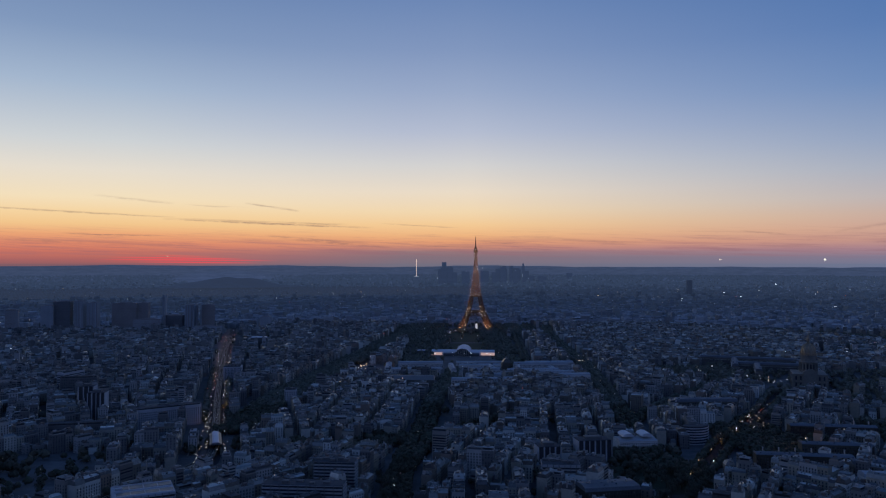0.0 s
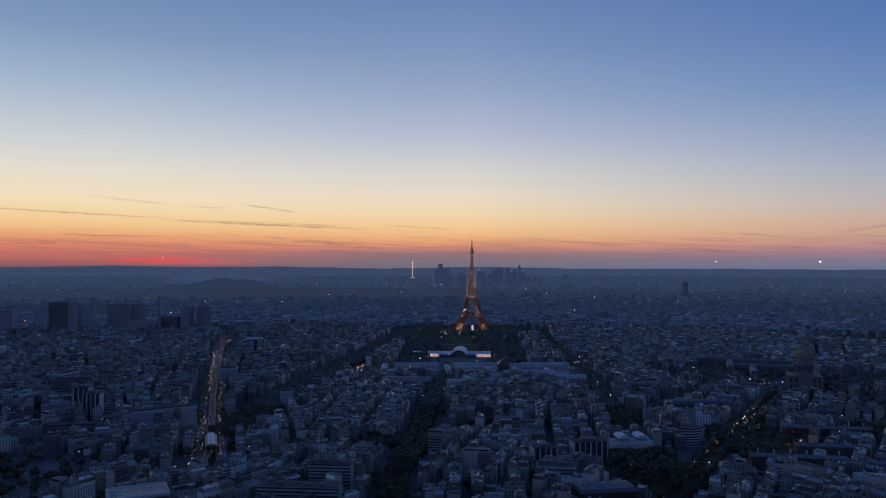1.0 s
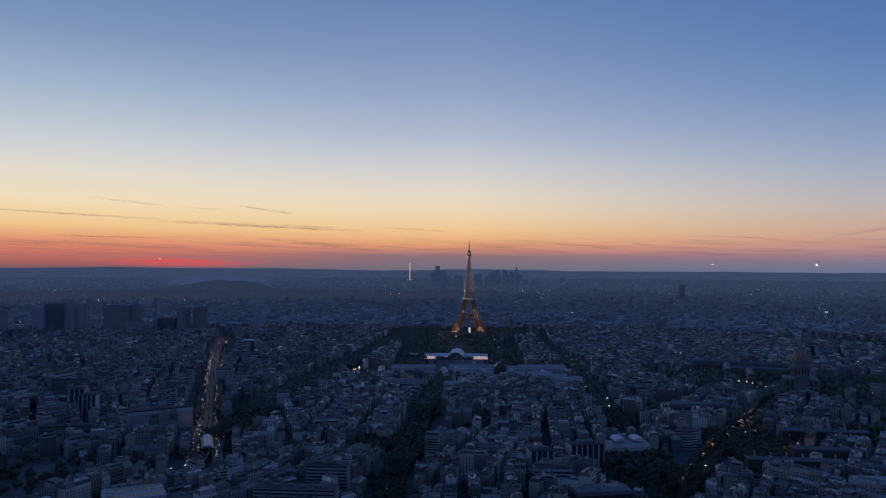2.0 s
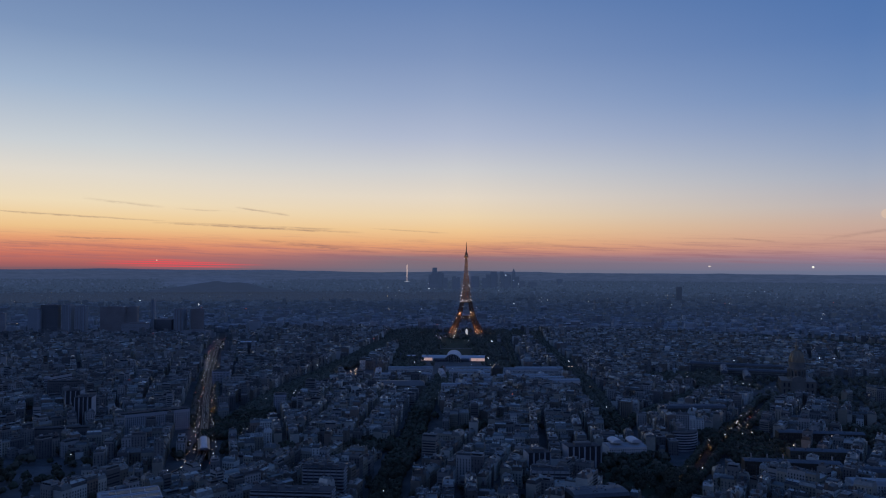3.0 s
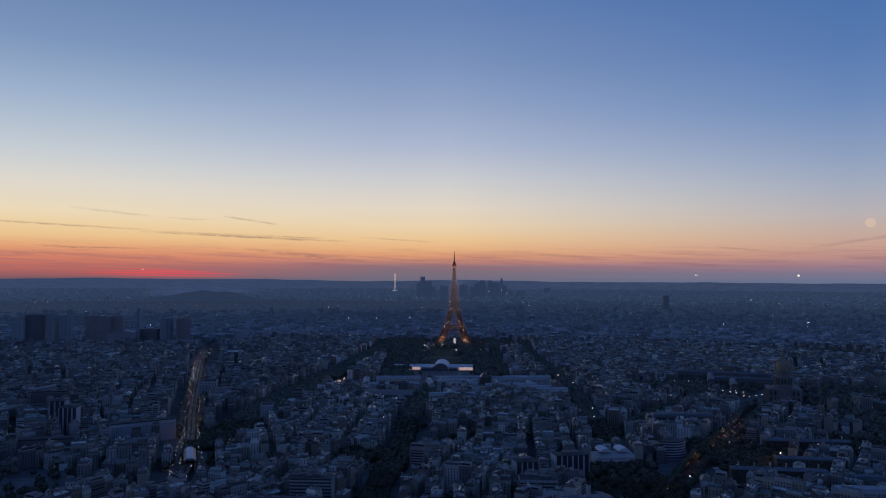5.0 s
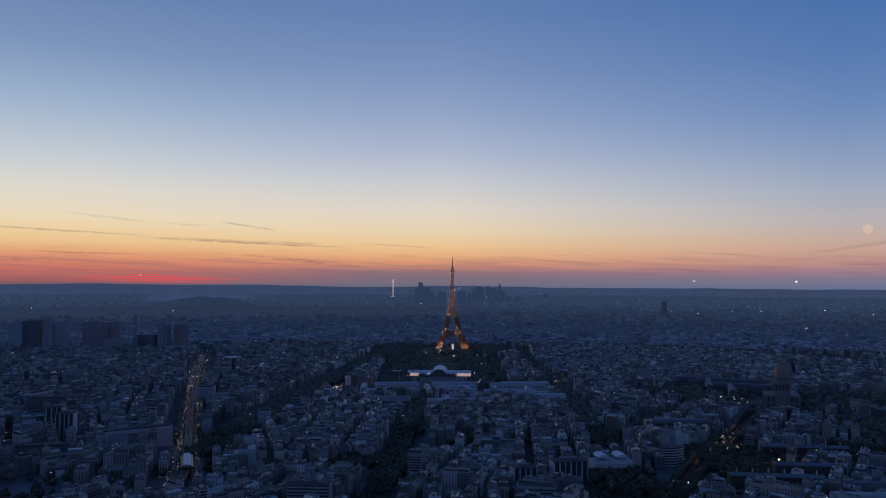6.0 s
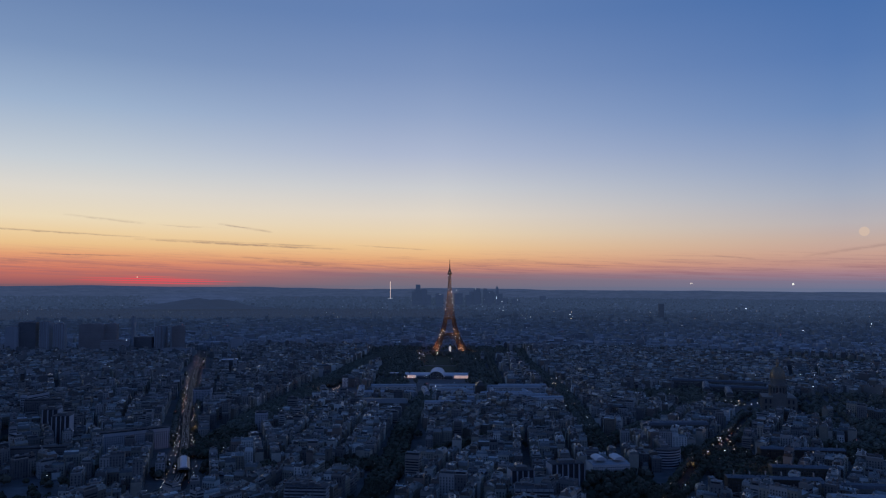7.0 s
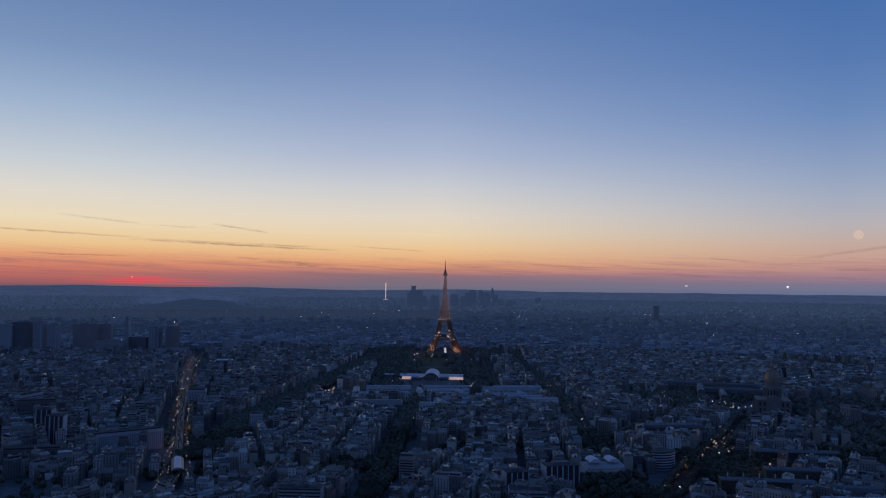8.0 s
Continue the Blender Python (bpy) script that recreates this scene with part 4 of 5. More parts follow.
    loc.box(s, 0, 8, -46, -42, -8, 14), loc.taper(s, 0, 8, -46, -42, 14, 19, 2.5, 1.5)
    part("lit_entrance", s, glowing("lit_entrance_glass", (0.95, 0.90, 0.90), 0.42), ob, "brightly lit glass entrance")
    part("sparkle_lamps", lamps, M_LAMP, ob, "white flashing bulbs", kind="stuff")
    part("warm_lamps", warm, M_LAMP_WARM, ob, "amber projector lamps", kind="stuff")
    # amber projectors inside the lattice
    for x, y, z, power in ((50, -50, 9, 62000), (-50, -50, 9, 62000), (45, -45, 24, 20000), (-45, -45, 24, 20000), (26, -26, 66, 36000), (-26, -26, 66, 36000), (0, -5, 126, 30000), (0, -4, 165, 38000), (0, -3, 205, 36000), (0, -3, 245, 26000), (0, -13, 272, 9000)):
        lamp = bpy.data.lights.new("projector", "POINT")
        lamp.color, lamp.energy, lamp.shadow_soft_size = (1.0, 0.48, 0.22), power * 0.36, 2.0
        p = new("projector", lamp)
        p.parent, p.location = ob, (x, y, z)


build_iron_tower()


# ---- lone buildings ----
def vault(shape, loc, u0, u1, v0, v1, base, rise, m=0, steps=10, thick=0.4):
    """A barrel vault along u."""
    outer, inner = [], []
    for j in range(steps + 1):
        a = math.pi * j / steps
        v, w = (v0 + v1) / 2 - (v1 - v0) / 2 * math.cos(a), base + rise * math.sin(a)
        outer.append((v, w))
        inner.append((v * (1 - 1e-3), w - thick))
    n = len(outer)
    pts = [loc.at(u, v, w) for u in (u0, u1) for v, w in outer]
    shape.solid(pts, [(j + 1, j, n + j, n + j + 1) for j in range(n - 1)] + [tuple(range(n)), tuple(reversed(range(n, 2 * n)))], m)


def lone(name, label, key, style, category="building"):
    x, y, turn, w, d, h = LONE[key]
    ob = thing(name, label, category, at=(x, y, 0))
    ob.rotation_euler = (0, 0, radians(turn))
    loc = Local(0, 0, 0)
    r = random.Random(key)
    wall, roof, win, lit, chim = [Shape() for _ in range(5)]
    walls, tops = M_CONCRETE, M_FLAT
    if style in ("bands", "white"):
        house(loc, w, d, h, "new", random.Random(4), Shape(), roof, Shape(), lit, Shape(), 0)
        core = Shape()
        loc.box(core, -w / 2 + 0.8, w / 2 - 0.8, -d / 2 + 0.8, d / 2 - 0.8, 0, h - 0.3)
        part("glazing", core, M_GLASS, ob, "dark glazed storeys")
        z = 0.0
        while z < h:
            band = Shape()
            loc.box(band, -w / 2, w / 2, -d / 2, d / 2, z, z + 1.5 if z + 3.4 < h else h - 0.25)
            part("spandrel_band", band, M_WHITE if style == "white" else M_RIVER_PALE, ob)
            z += 3.4
        for u in np.arange(-w / 2, w / 2 + 0.1, max(6.0, w / 9)):
            for sign in (-1, 1):
                pillar = Shape()
                loc.box(pillar, u - 0.3, u + 0.3, sign * d / 2 - 0.3, sign * d / 2 + 0.3, 0, h)
                part("pillar", pillar, M_CONCRETE, ob)
        chim = Shape()
        for k in range(1 if style == "white" else 5):
            u, v = -w / 2.6 + k * w / 6, r.uniform(-d / 4, d / 4)
            box = Shape()
            loc.box(box, u - r.uniform(2, 4), u + r.uniform(2, 4), v - 2.2, v + 2.2, h + 0.1, h + r.uniform(1.8, 3.2))
            part("roof_housing", box, M_WHITE if style == "white" else M_CONCRETE, ob)
        if style == "white":
            walls = tops = M_WHITE
            for k in range(4):
                for v0, v1 in ((-d / 2 + 4, -4.5), (4.5, d / 2 - 4)):
                    panel = Shape()
                    loc.box(panel, -w / 2 + 3.5 + k * w / 4.3, -w / 2 + 2.6 + (k + 1) * w / 4.3, v0, v1, h + 0.16, h + 0.5)
                    part("roof_panel", panel, M_DARK, ob, "dark roof panels")
            for v in (-d / 2 + 2.2, 0.0, d / 2 - 2.2):
                rail = Shape()
                loc.box(rail, -w / 2 + 2, w / 2 - 2, v - 0.5, v + 0.5, h + 0.16, h + 1.1)
                part("roof_kerb", rail, M_MEMBRANE, ob, "white roof kerb")
    elif style == "fins":
        core = Shape()
        loc.box(core, -w / 2 + 0.6, w / 2 - 0.6, -d / 2 + 0.6, d / 2 - 0.6, 0, h)
        part("glazing", core, M_GLASS, ob, "dark glass curtain wall")
        n = max(3, int(w / 6))
        for k in range(n + 1):
            fin = Shape()
            u = -w / 2 + k * w / n
            wide = 1.7 if k % 2 else 1.0
            loc.box(fin, u - wide / 2, u + wide / 2, -d / 2 - 0.5, d / 2 + 0.5, 0, h + 0.4)
            part("fin", fin, M_WHITE, ob)
        loc.box(roof, -w / 2, w / 2, -d / 2, d / 2, h + 0.4, h + 1.1)
        loc.box(wall, -w / 4, w / 4, -d / 4, d / 4, h + 1.1, h + 4.2)
    elif style == "slab":
        if key in ("slab", "white_cube", "end_wall", "slab_c"):
            walls = M_WHITE
        house(loc, w, d, h, "new", r, wall, roof, win, lit, chim, 1)
    else:
        house(loc, w, d, h, "old", r, wall, roof, win, lit, Shape(), 2)
        walls, tops = (M_PALE_STONE, M_PALE_ROOF) if style == "pale" else (M_STONE_OWN, M_SLATE)
        for k in range(max(2, int(w / 16))):
            stack = Shape()
            u = -w / 2 + (k + 0.5) * w / max(2, int(w / 16))
            loc.box(stack, u - 0.4, u + 0.4, -1.4, 1.4, h + 3, h + 7)
            loc.box(stack, u - 0.55, u + 0.55, -1.55, 1.55, h + 6.6, h + 6.9)
            part("chimney", stack, M_CHIMNEY, ob)
    for n, shape, m in (("wall", wall, walls), ("roof", roof, tops), ("window_panes", win, M_GLASS), ("lit_window", lit, M_LIT), ("roof_housing", chim, M_CONCRETE)):
        if shape.f:
            part(n, shape, m, ob, kind="stuff" if n in ("window_panes", "lit_window") else "")
    return ob, loc


def build_lone():
    for key, label in (("slab", "long pale slab of flats with a flat roof"), ("slab_b", "tall white slab of flats"), ("slab_c", "long white slab of flats"), ("slab_d", "broad concrete slab of flats"), ("white_cube", "white cubic block with blank walls"), ("end_wall", "narrow block with bare white end wall")):
        lone("apartment_slab", label, key, "slab", "apartment building")
    lone("white_roofed_hall", "white office hall with dark panels on its roof", "white_roof", "white")
    for key, label in (("office", "long office block with pale bands and dark glazing"), ("office_back", "office block with pale window bands"), ("stepped", "pale banded office block on a corner")):
        lone("office_block", label, key, "bands", "office building")
    ob = thing("curved_office", "curving office block with pale window bands", "office building", at=(330, 1010, 0))
    ob.rotation_euler = (0, 0, radians(-140))

    def arc(shape, r0, r1, z0, z1, a0=0.1, a1=2.2, steps=16):
        turns = [a0 + (a1 - a0) * k / steps for k in range(steps + 1)]
        faces = [(0, 1, 3, 2), tuple(4 * steps + k for k in (2, 3, 1, 0))]
        for k in range(0, 4 * steps, 4):
            faces += [(k + p, k + 4 + p, k + 4 + q, k + q) for p, q in ((0, 2), (3, 1), (1, 0), (2, 3))]
        shape.solid([(q * math.cos(t), q * math.sin(t), z) for t in turns for z in (z0, z1) for q in (r0, r1)], faces)

    s = Shape()
    arc(s, 12, 23.4, 0, 23)
    part("glazing", s, M_GLASS, ob, "dark curved glazing")
    for k in range(7):
        s = Shape()
        arc(s, 11.5, 24, k * 3.4, k * 3.4 + 1.5)
        part("spandrel_band", s, M_WHITE, ob)
    s = Shape()
    arc(s, 11.5, 24, 23.0, 23.8)
    part("roof", s, M_FLAT, ob)
    for key in ("tower_flats", "tower_flats_b"):
        lone("tower_of_flats", "tall tower of flats with upright pale piers", key, "fins", "apartment building")
    for key in ("fins_a", "fins_b"):
        lone("glass_office", "dark glass office with upright pale fins", key, "fins", "office building")
    for key, label in (("pale", "pale classical building with grey roof"), ("arcade", "long classical building with arcaded top storey"), ("ministry_a", "long stone ministry wing with slate mansard"), ("ministry_b", "stone ministry wing beside a courtyard"),
                       ("ministry_c", "slanting stone ministry wing with many chimneys"), ("wing_right", "long cream stone wing with lit windows"), ("wing_far", "long stone hospital wing with grey roof")):
        lone("stone_wing", label, key, "pale" if key == "wing_right" else "old", "public building")
    for key in ("school_a", "school_b", "school_c", "school_d", "school_e"):
        lone("school_wing", "pale stone school wing with light zinc roof", key, "pale", "public building")
    ob, loc = lone("skylight_hall", "pale pillared hall with two white vaulted skylights", "skylights", "pale", "public building")
    for u in (-12, 12):
        s = Shape()
        vault(s, Local(0, 0, 90), -11, 11, -u - 7, -u + 7, 22.8, 4)
        part("skylight", s, M_MEMBRANE, ob, "white vaulted skylight")


build_lone()


# ---- the military school and the white festival hall ----
def build_school():
    ob = thing("military_school", "long classical stone school with grey roofs round courts", "public building")
    r = random.Random(8)
    bars = [(80, 1585, 3, 80, 12, 14), (190, 1590, 4, 110, 12, 15), (290, 1610, 94, 90, 12, 15), (20, 1620, 94, 90, 12, 14), (80, 1655, 3, 90, 13, 16), (215, 1658, 3, 120, 13, 17), (105, 1620, 93, 50, 11, 14),
            (165, 1625, 93, 50, 11, 14), (235, 1620, 93, 50, 11, 14), (-60, 1610, 2, 110, 13, 14), (-120, 1660, 92, 90, 12, 14), (-50, 1690, 2, 100, 12, 15), (90, 1715, 3, 120, 12, 14), (240, 1712, 3, 110, 12, 15)]
    for x, y, turn, w, d, h in bars:
        shapes = [Shape() for _ in range(5)]
        house(Local(x, y, turn), w, d, h, "old", r, *shapes, 2)
        wing = part("wing", shapes[0], M_PALE_STONE, ob)
        part("roof", shapes[1], M_PALE_ROOF, wing)
        part("window_panes", shapes[2], M_GLASS, wing, kind="stuff")
        part("chimney", shapes[4], M_CHIMNEY, wing, kind="stuff")
    pavilion = Shape()
    loc = Local(140, 1665, 3)
    loc.box(pavilion, -10, 10, -8, 8, 0, 20)
    loc.taper(pavilion, -10, 10, -8, 8, 20, 28, 6, 5)
    loc.taper(pavilion, -2, 2, -2, 2, 28, 32, 1, 1)
    part("pavilion", pavilion, M_ZINC, ob, "square-domed slate pavilion")
    hall = thing("riding_hall", "broad low hall with dark flat roof", "hall", at=(-75, 1478, 0))
    loc = Local(0, 0, 0)
    a, b = Shape(), Shape()
    loc.box(a, -58, 58, -26, 26, 0, 13), loc.taper(b, -59, 59, -27, 27, 13, 19, 3, 24)
    part("wall", a, M_STONE, hall), part("roof", b, M_DARK, hall)


def build_festival_hall():
    ob = thing("festival_hall", "white vaulted festival hall with glowing ends", "hall", at=(53, 1970, 0))
    ob.rotation_euler = (0, 0, radians(-4.0))
    loc = Local(0, 0, 0)
    s = Shape()
    vault(s, loc, -82, 82, -17, 17, 5.5, 7.5)
    loc.box(s, -82, 82, -17, 17, 0, 5.5)
    part("long_vault", s, M_MEMBRANE, ob)
    s = Shape()
    vault(s, Local(0, 0, 90), -40, 60, -19, 19, 6, 14.5, steps=16)
    loc.box(s, -19, 19, -40, 60, 0, 6)
    part("cross_vault", s, M_MEMBRANE, ob)
    for k in range(-4, 5):
        s = Shape()
        u = k * 4.2
        top = 6 + 14.5 * math.sqrt(max(0.0, 1 - (u / 19) ** 2))
        loc.box(s, u - 1.9, u + 1.9, -40.6, -40.15, 0.5, max(1.5, top - 1))
        part("gable_pane", s, M_GLASS, ob, "dark gable glazing")
    for k in range(9):
        s = Shape()
        beam(s, (-19 + k * 4.75, -40.8, 0), (-19 + k * 4.75, -40.8, 6 + 14.5 * math.sqrt(max(0.0, 1 - ((k - 4) / 4) ** 2)) - 0.5), 0.5)
        part("timber_post", s, M_CHIMNEY, ob)
    glow = glowing("lit_hall_end", (1.0, 0.62, 0.48), 0.42)
    for u0, u1 in ((-82, -54), (46, 82)):
        s = Shape()
        loc.box(s, u0, u1, -17.6, -17.05, 0.6, 7.6)
        part("lit_wall", s, glow, ob, "softly lit translucent wall")
    low = Shape()
    loc.box(low, -50, 42, -34, -17.6, 0, 6), loc.taper(low, -50, 42, -34, -17.6, 6, 8, 1, 6)
    part("foyer", low, M_DARK, ob, "low dark foyer roof")


build_school()
build_festival_hall()


# ---- the domed church ----
def lathe(shape, profile, steps=24, x=0.0, y=0.0, m=0):
    n = len(profile)
    pts = [(x + q * math.cos(2 * math.pi * j / steps), y + q * math.sin(2 * math.pi * j / steps), z) for j in range(steps) for q, z in profile]
    shape.solid(pts, [(j * n + i, ((j + 1) % steps) * n + i, ((j + 1) % steps) * n + i + 1, j * n + i + 1) for j in range(steps) for i in range(n - 1)], m)


def build_domed_church():
    ob = thing("domed_church", "stone church with drum, gilded dome and spire", "church", at=(699, 1443, 3))
    ob.rotation_euler = (0, 0, radians(-20))
    loc = Local(0, 0, 0)
    s = Shape()
    loc.box(s, -29, 29, -29, 29, 0, 26), loc.box(s, -30, 30, -30, 30, 25, 26.6), loc.box(s, -12, 12, -32, -28, 0, 31), loc.taper(s, -12, 12, -32, -28, 31, 36, 10, 0.5)
    loc.box(s, -30, 30, -30, 30, 12, 13)
    part("nave", s, M_CHURCH, ob)
    for turn in range(4):
        side = Local(0, 0, turn * 90)
        for k in range(8):
            u = -28 + k * 8
            c = Shape()
            side.box(c, u - 0.9, u + 0.9, -30.6, -29.0, 0.5, 25)
            part("pilaster", c, M_CHURCH, ob)
            if k < 7:
                for z0, z1 in ((3, 10), (15, 22.5)):
                    if abs(u + 4) < 12 and turn == 0:
                        continue
                    w = Shape()
                    side.box(w, u + 2.6, u + 5.4, -29.15, -28.9, z0, z1)
                    part("window", w, M_GLASS, ob)
    s = Shape()
    lathe(s, [(17, 26), (17, 30), (14.5, 30), (14.5, 46), (16.5, 46), (16.5, 48), (13.5, 48), (13.5, 58), (15, 58), (15, 59.5), (13.4, 59.5)])
    part("drum", s, M_CHURCH, ob)
    for k in range(16):
        a = 2 * math.pi * k / 16
        c = Shape()
        beam(c, (16 * math.cos(a), 16 * math.sin(a), 30), (16 * math.cos(a), 16 * math.sin(a), 46), 1.3)
        part("column", c, M_CHURCH, ob)
        w = Shape()
        a += math.pi / 16
        Local(14.6 * math.cos(a), 14.6 * math.sin(a), math.degrees(a) + 90).box(w, -1.1, 1.1, -0.2, 0.2, 33, 43)
        part("window", w, M_GLASS, ob)
    s = Shape()
    lathe(s, [(13.4 * math.cos(a) ** 0.8, 59.5 + 22 * math.sin(a)) for a in [math.pi / 2 * k / 10 for k in range(10)]] + [(2.8, 81.5)])
    part("dome", s, M_GOLD, ob, "gilded lead dome")
    for k in range(12):
        a = 2 * math.pi * k / 12
        rib = Shape()
        pts = [((13.7 * math.cos(q) ** 0.8) * math.cos(a), (13.7 * math.cos(q) ** 0.8) * math.sin(a), 59.5 + 22.3 * math.sin(q)) for q in [math.pi / 2 * j / 7 for j in range(7)]]
        for p, q in zip(pts, pts[1:]):
            beam(rib, p, q, 0.9)
        part("rib", rib, M_GOLD, ob, "gilded rib")
    s = Shape()
    lathe(s, [(3.6, 81), (3.6, 82.5), (2.5, 82.5), (2.5, 90), (3.2, 90), (3.0, 91), (1.4, 93), (0.9, 97), (0.4, 103), (0.05, 107)], 12)
    part("lantern", s, M_GOLD, ob, "gilded lantern and spire")
    r = random.Random(9)
    hotel = thing("veterans_hospital", "long stone hospital wings round courtyards", "public building")
    for x, y, turn, w, d, h in ((668, 1600, 70, 110, 14, 17), (760, 1520, 70, 150, 14, 17), (720, 1640, -20, 160, 15, 18), (700, 1740, -20, 200, 15, 19), (650, 1680, 70, 120, 14, 17), (780, 1640, 70, 120, 14, 17)):
        shapes = [Shape() for _ in range(5)]
        house(Local(x, y, turn), w, d, h, "old", r, *shapes, 2)
        wing = part("wing", shapes[0], M_STONE, hotel)
        part("roof", shapes[1], M_SLATE, wing)
        part("window_panes", shapes[2], M_GLASS, wing, kind="stuff")


build_domed_church()


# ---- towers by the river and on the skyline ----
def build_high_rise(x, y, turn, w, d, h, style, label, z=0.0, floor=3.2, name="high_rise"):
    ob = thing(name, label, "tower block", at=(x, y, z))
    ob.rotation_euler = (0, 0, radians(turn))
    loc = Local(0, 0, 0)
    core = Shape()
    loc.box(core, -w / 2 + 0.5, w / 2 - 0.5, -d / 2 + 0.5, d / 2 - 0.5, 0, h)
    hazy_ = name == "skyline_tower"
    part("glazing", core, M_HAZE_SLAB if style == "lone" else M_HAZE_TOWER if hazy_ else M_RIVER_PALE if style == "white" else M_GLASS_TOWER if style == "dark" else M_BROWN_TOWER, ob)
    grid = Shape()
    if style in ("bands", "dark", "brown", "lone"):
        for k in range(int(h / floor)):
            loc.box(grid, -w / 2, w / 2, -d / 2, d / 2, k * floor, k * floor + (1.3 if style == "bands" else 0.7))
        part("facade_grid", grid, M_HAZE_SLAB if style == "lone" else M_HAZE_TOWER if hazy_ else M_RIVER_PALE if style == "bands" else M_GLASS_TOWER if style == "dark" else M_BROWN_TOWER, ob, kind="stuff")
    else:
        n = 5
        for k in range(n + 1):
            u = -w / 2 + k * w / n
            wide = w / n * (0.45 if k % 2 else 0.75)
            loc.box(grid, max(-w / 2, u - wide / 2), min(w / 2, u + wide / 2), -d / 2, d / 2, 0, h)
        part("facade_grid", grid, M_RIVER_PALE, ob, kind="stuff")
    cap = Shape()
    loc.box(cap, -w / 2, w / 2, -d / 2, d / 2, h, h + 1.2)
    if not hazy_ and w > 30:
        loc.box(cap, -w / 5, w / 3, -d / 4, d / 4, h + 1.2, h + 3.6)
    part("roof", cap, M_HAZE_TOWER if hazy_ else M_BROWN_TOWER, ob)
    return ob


def build_towers():
    tall = "tall pale tower block by the river"
    for x, y, w, h, style in ((-1329, 2537, 42, 96, "white"), (-1283, 2545, 58, 110, "dark"), (-1228, 2550, 32, 111, "piers"), (-1183, 2550, 36, 105, "piers"), (-1078, 2559, 92, 104, "brown"), (-1018, 2564, 37, 105, "brown"),
                              (-990, 2520, 86, 52, "bands"), (-949, 2570, 8, 130, "white"), (-915, 2573, 64, 62, "dark"), (-861, 2578, 44, 96, "piers"), (-846, 2570, 5, 97, "white"), (-806, 2583, 44, 97, "brown"), (-822, 2560, 4, 98, "white"),
                              (-796, 2540, 94, 27, "white"), (-612, 2599, 39, 55, "white"), (-1430, 2500, 40, 84, "bands"), (-1520, 2440, 44, 78, "brown")):
        if math.hypot(x, y) < PLAIN:
            build_high_rise(x, y, random.Random(int(x)).uniform(-15, 25), w, 22, h, style, {"dark": "dark clad tower block by the river"}.get(style, tall))
        else:
            gx, gy, gz, k = ground_at(x, y)
            build_high_rise(gx, gy, random.Random(int(x)).uniform(-15, 25), w * k, 22 * k, h * k, style, {"dark": "dark clad tower block by the river"}.get(style, tall), gz)
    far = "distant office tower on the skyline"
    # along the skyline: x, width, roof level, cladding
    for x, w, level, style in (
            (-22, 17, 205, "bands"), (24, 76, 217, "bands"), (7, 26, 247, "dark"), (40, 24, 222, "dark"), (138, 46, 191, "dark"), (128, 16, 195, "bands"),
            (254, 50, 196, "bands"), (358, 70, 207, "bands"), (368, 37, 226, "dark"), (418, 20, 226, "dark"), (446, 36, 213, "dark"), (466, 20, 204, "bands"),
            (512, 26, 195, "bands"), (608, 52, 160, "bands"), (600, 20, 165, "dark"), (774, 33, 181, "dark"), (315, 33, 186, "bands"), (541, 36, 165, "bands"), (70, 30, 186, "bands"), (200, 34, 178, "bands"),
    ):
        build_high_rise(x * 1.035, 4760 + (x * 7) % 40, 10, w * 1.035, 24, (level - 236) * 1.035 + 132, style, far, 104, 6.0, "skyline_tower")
    ob = build_high_rise(506, 4750, 10, 17, 20, 115, "dark", "distant pointed glass tower on the skyline", 104, 6.0, "skyline_tower")
    s = Shape()
    Local(0, 0, 0).taper(s, -8.4, 8.4, -9, 9, 116.2, 140, 7.6, 6)
    part("spire", s, M_HAZE_TOWER, ob)
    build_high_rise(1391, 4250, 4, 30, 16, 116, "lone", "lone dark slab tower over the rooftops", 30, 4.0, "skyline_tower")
    for x, z in ((141, 190), (240, 214), (439, 204), (484, 174), (484, 166), (518, 150), (409, 160), (614, 157), (356, 224), (-33, 150), (10, 120), (1375, 60)):
        s = Shape()
        bulb(s, x, 4570, z, random.Random(x).uniform(0.9, 1.6))
        part("tower_beacon", s, M_LAMP, None, "white beacon on a skyline tower", category="lamp", group="skyline beacons")
    # a slender tower, the light on its shaft and platform put in as emission
    ob = thing("lit_mast", "slender pale tower with lit shaft and platform", "tower", at=(-162, 4600, 120))
    s = Shape()
    Local(0, 0, 0).taper(s, -1.3, 1.3, -1.7, 1.7, 44, 146, -0.9, 0.4)
    part("shaft", s, glowing("lit_shaft", (1.0, 0.68, 0.50), 0.75), ob, "glowing pale shaft")
    s = Shape()
    Local(0, 0, 0).box(s, -15, 15, -6, 6, 41, 44)
    part("platform", s, glowing("lit_deck", (0.8, 0.85, 0.95), 0.30), ob, "dimly lit platform")
    s = Shape()
    Local(0, 0, 0).taper(s, -14, 14, -6, 6, -46, 41, 3, 1)
    part("base", s, M_HAZE_TOWN[2], ob)


build_towers()


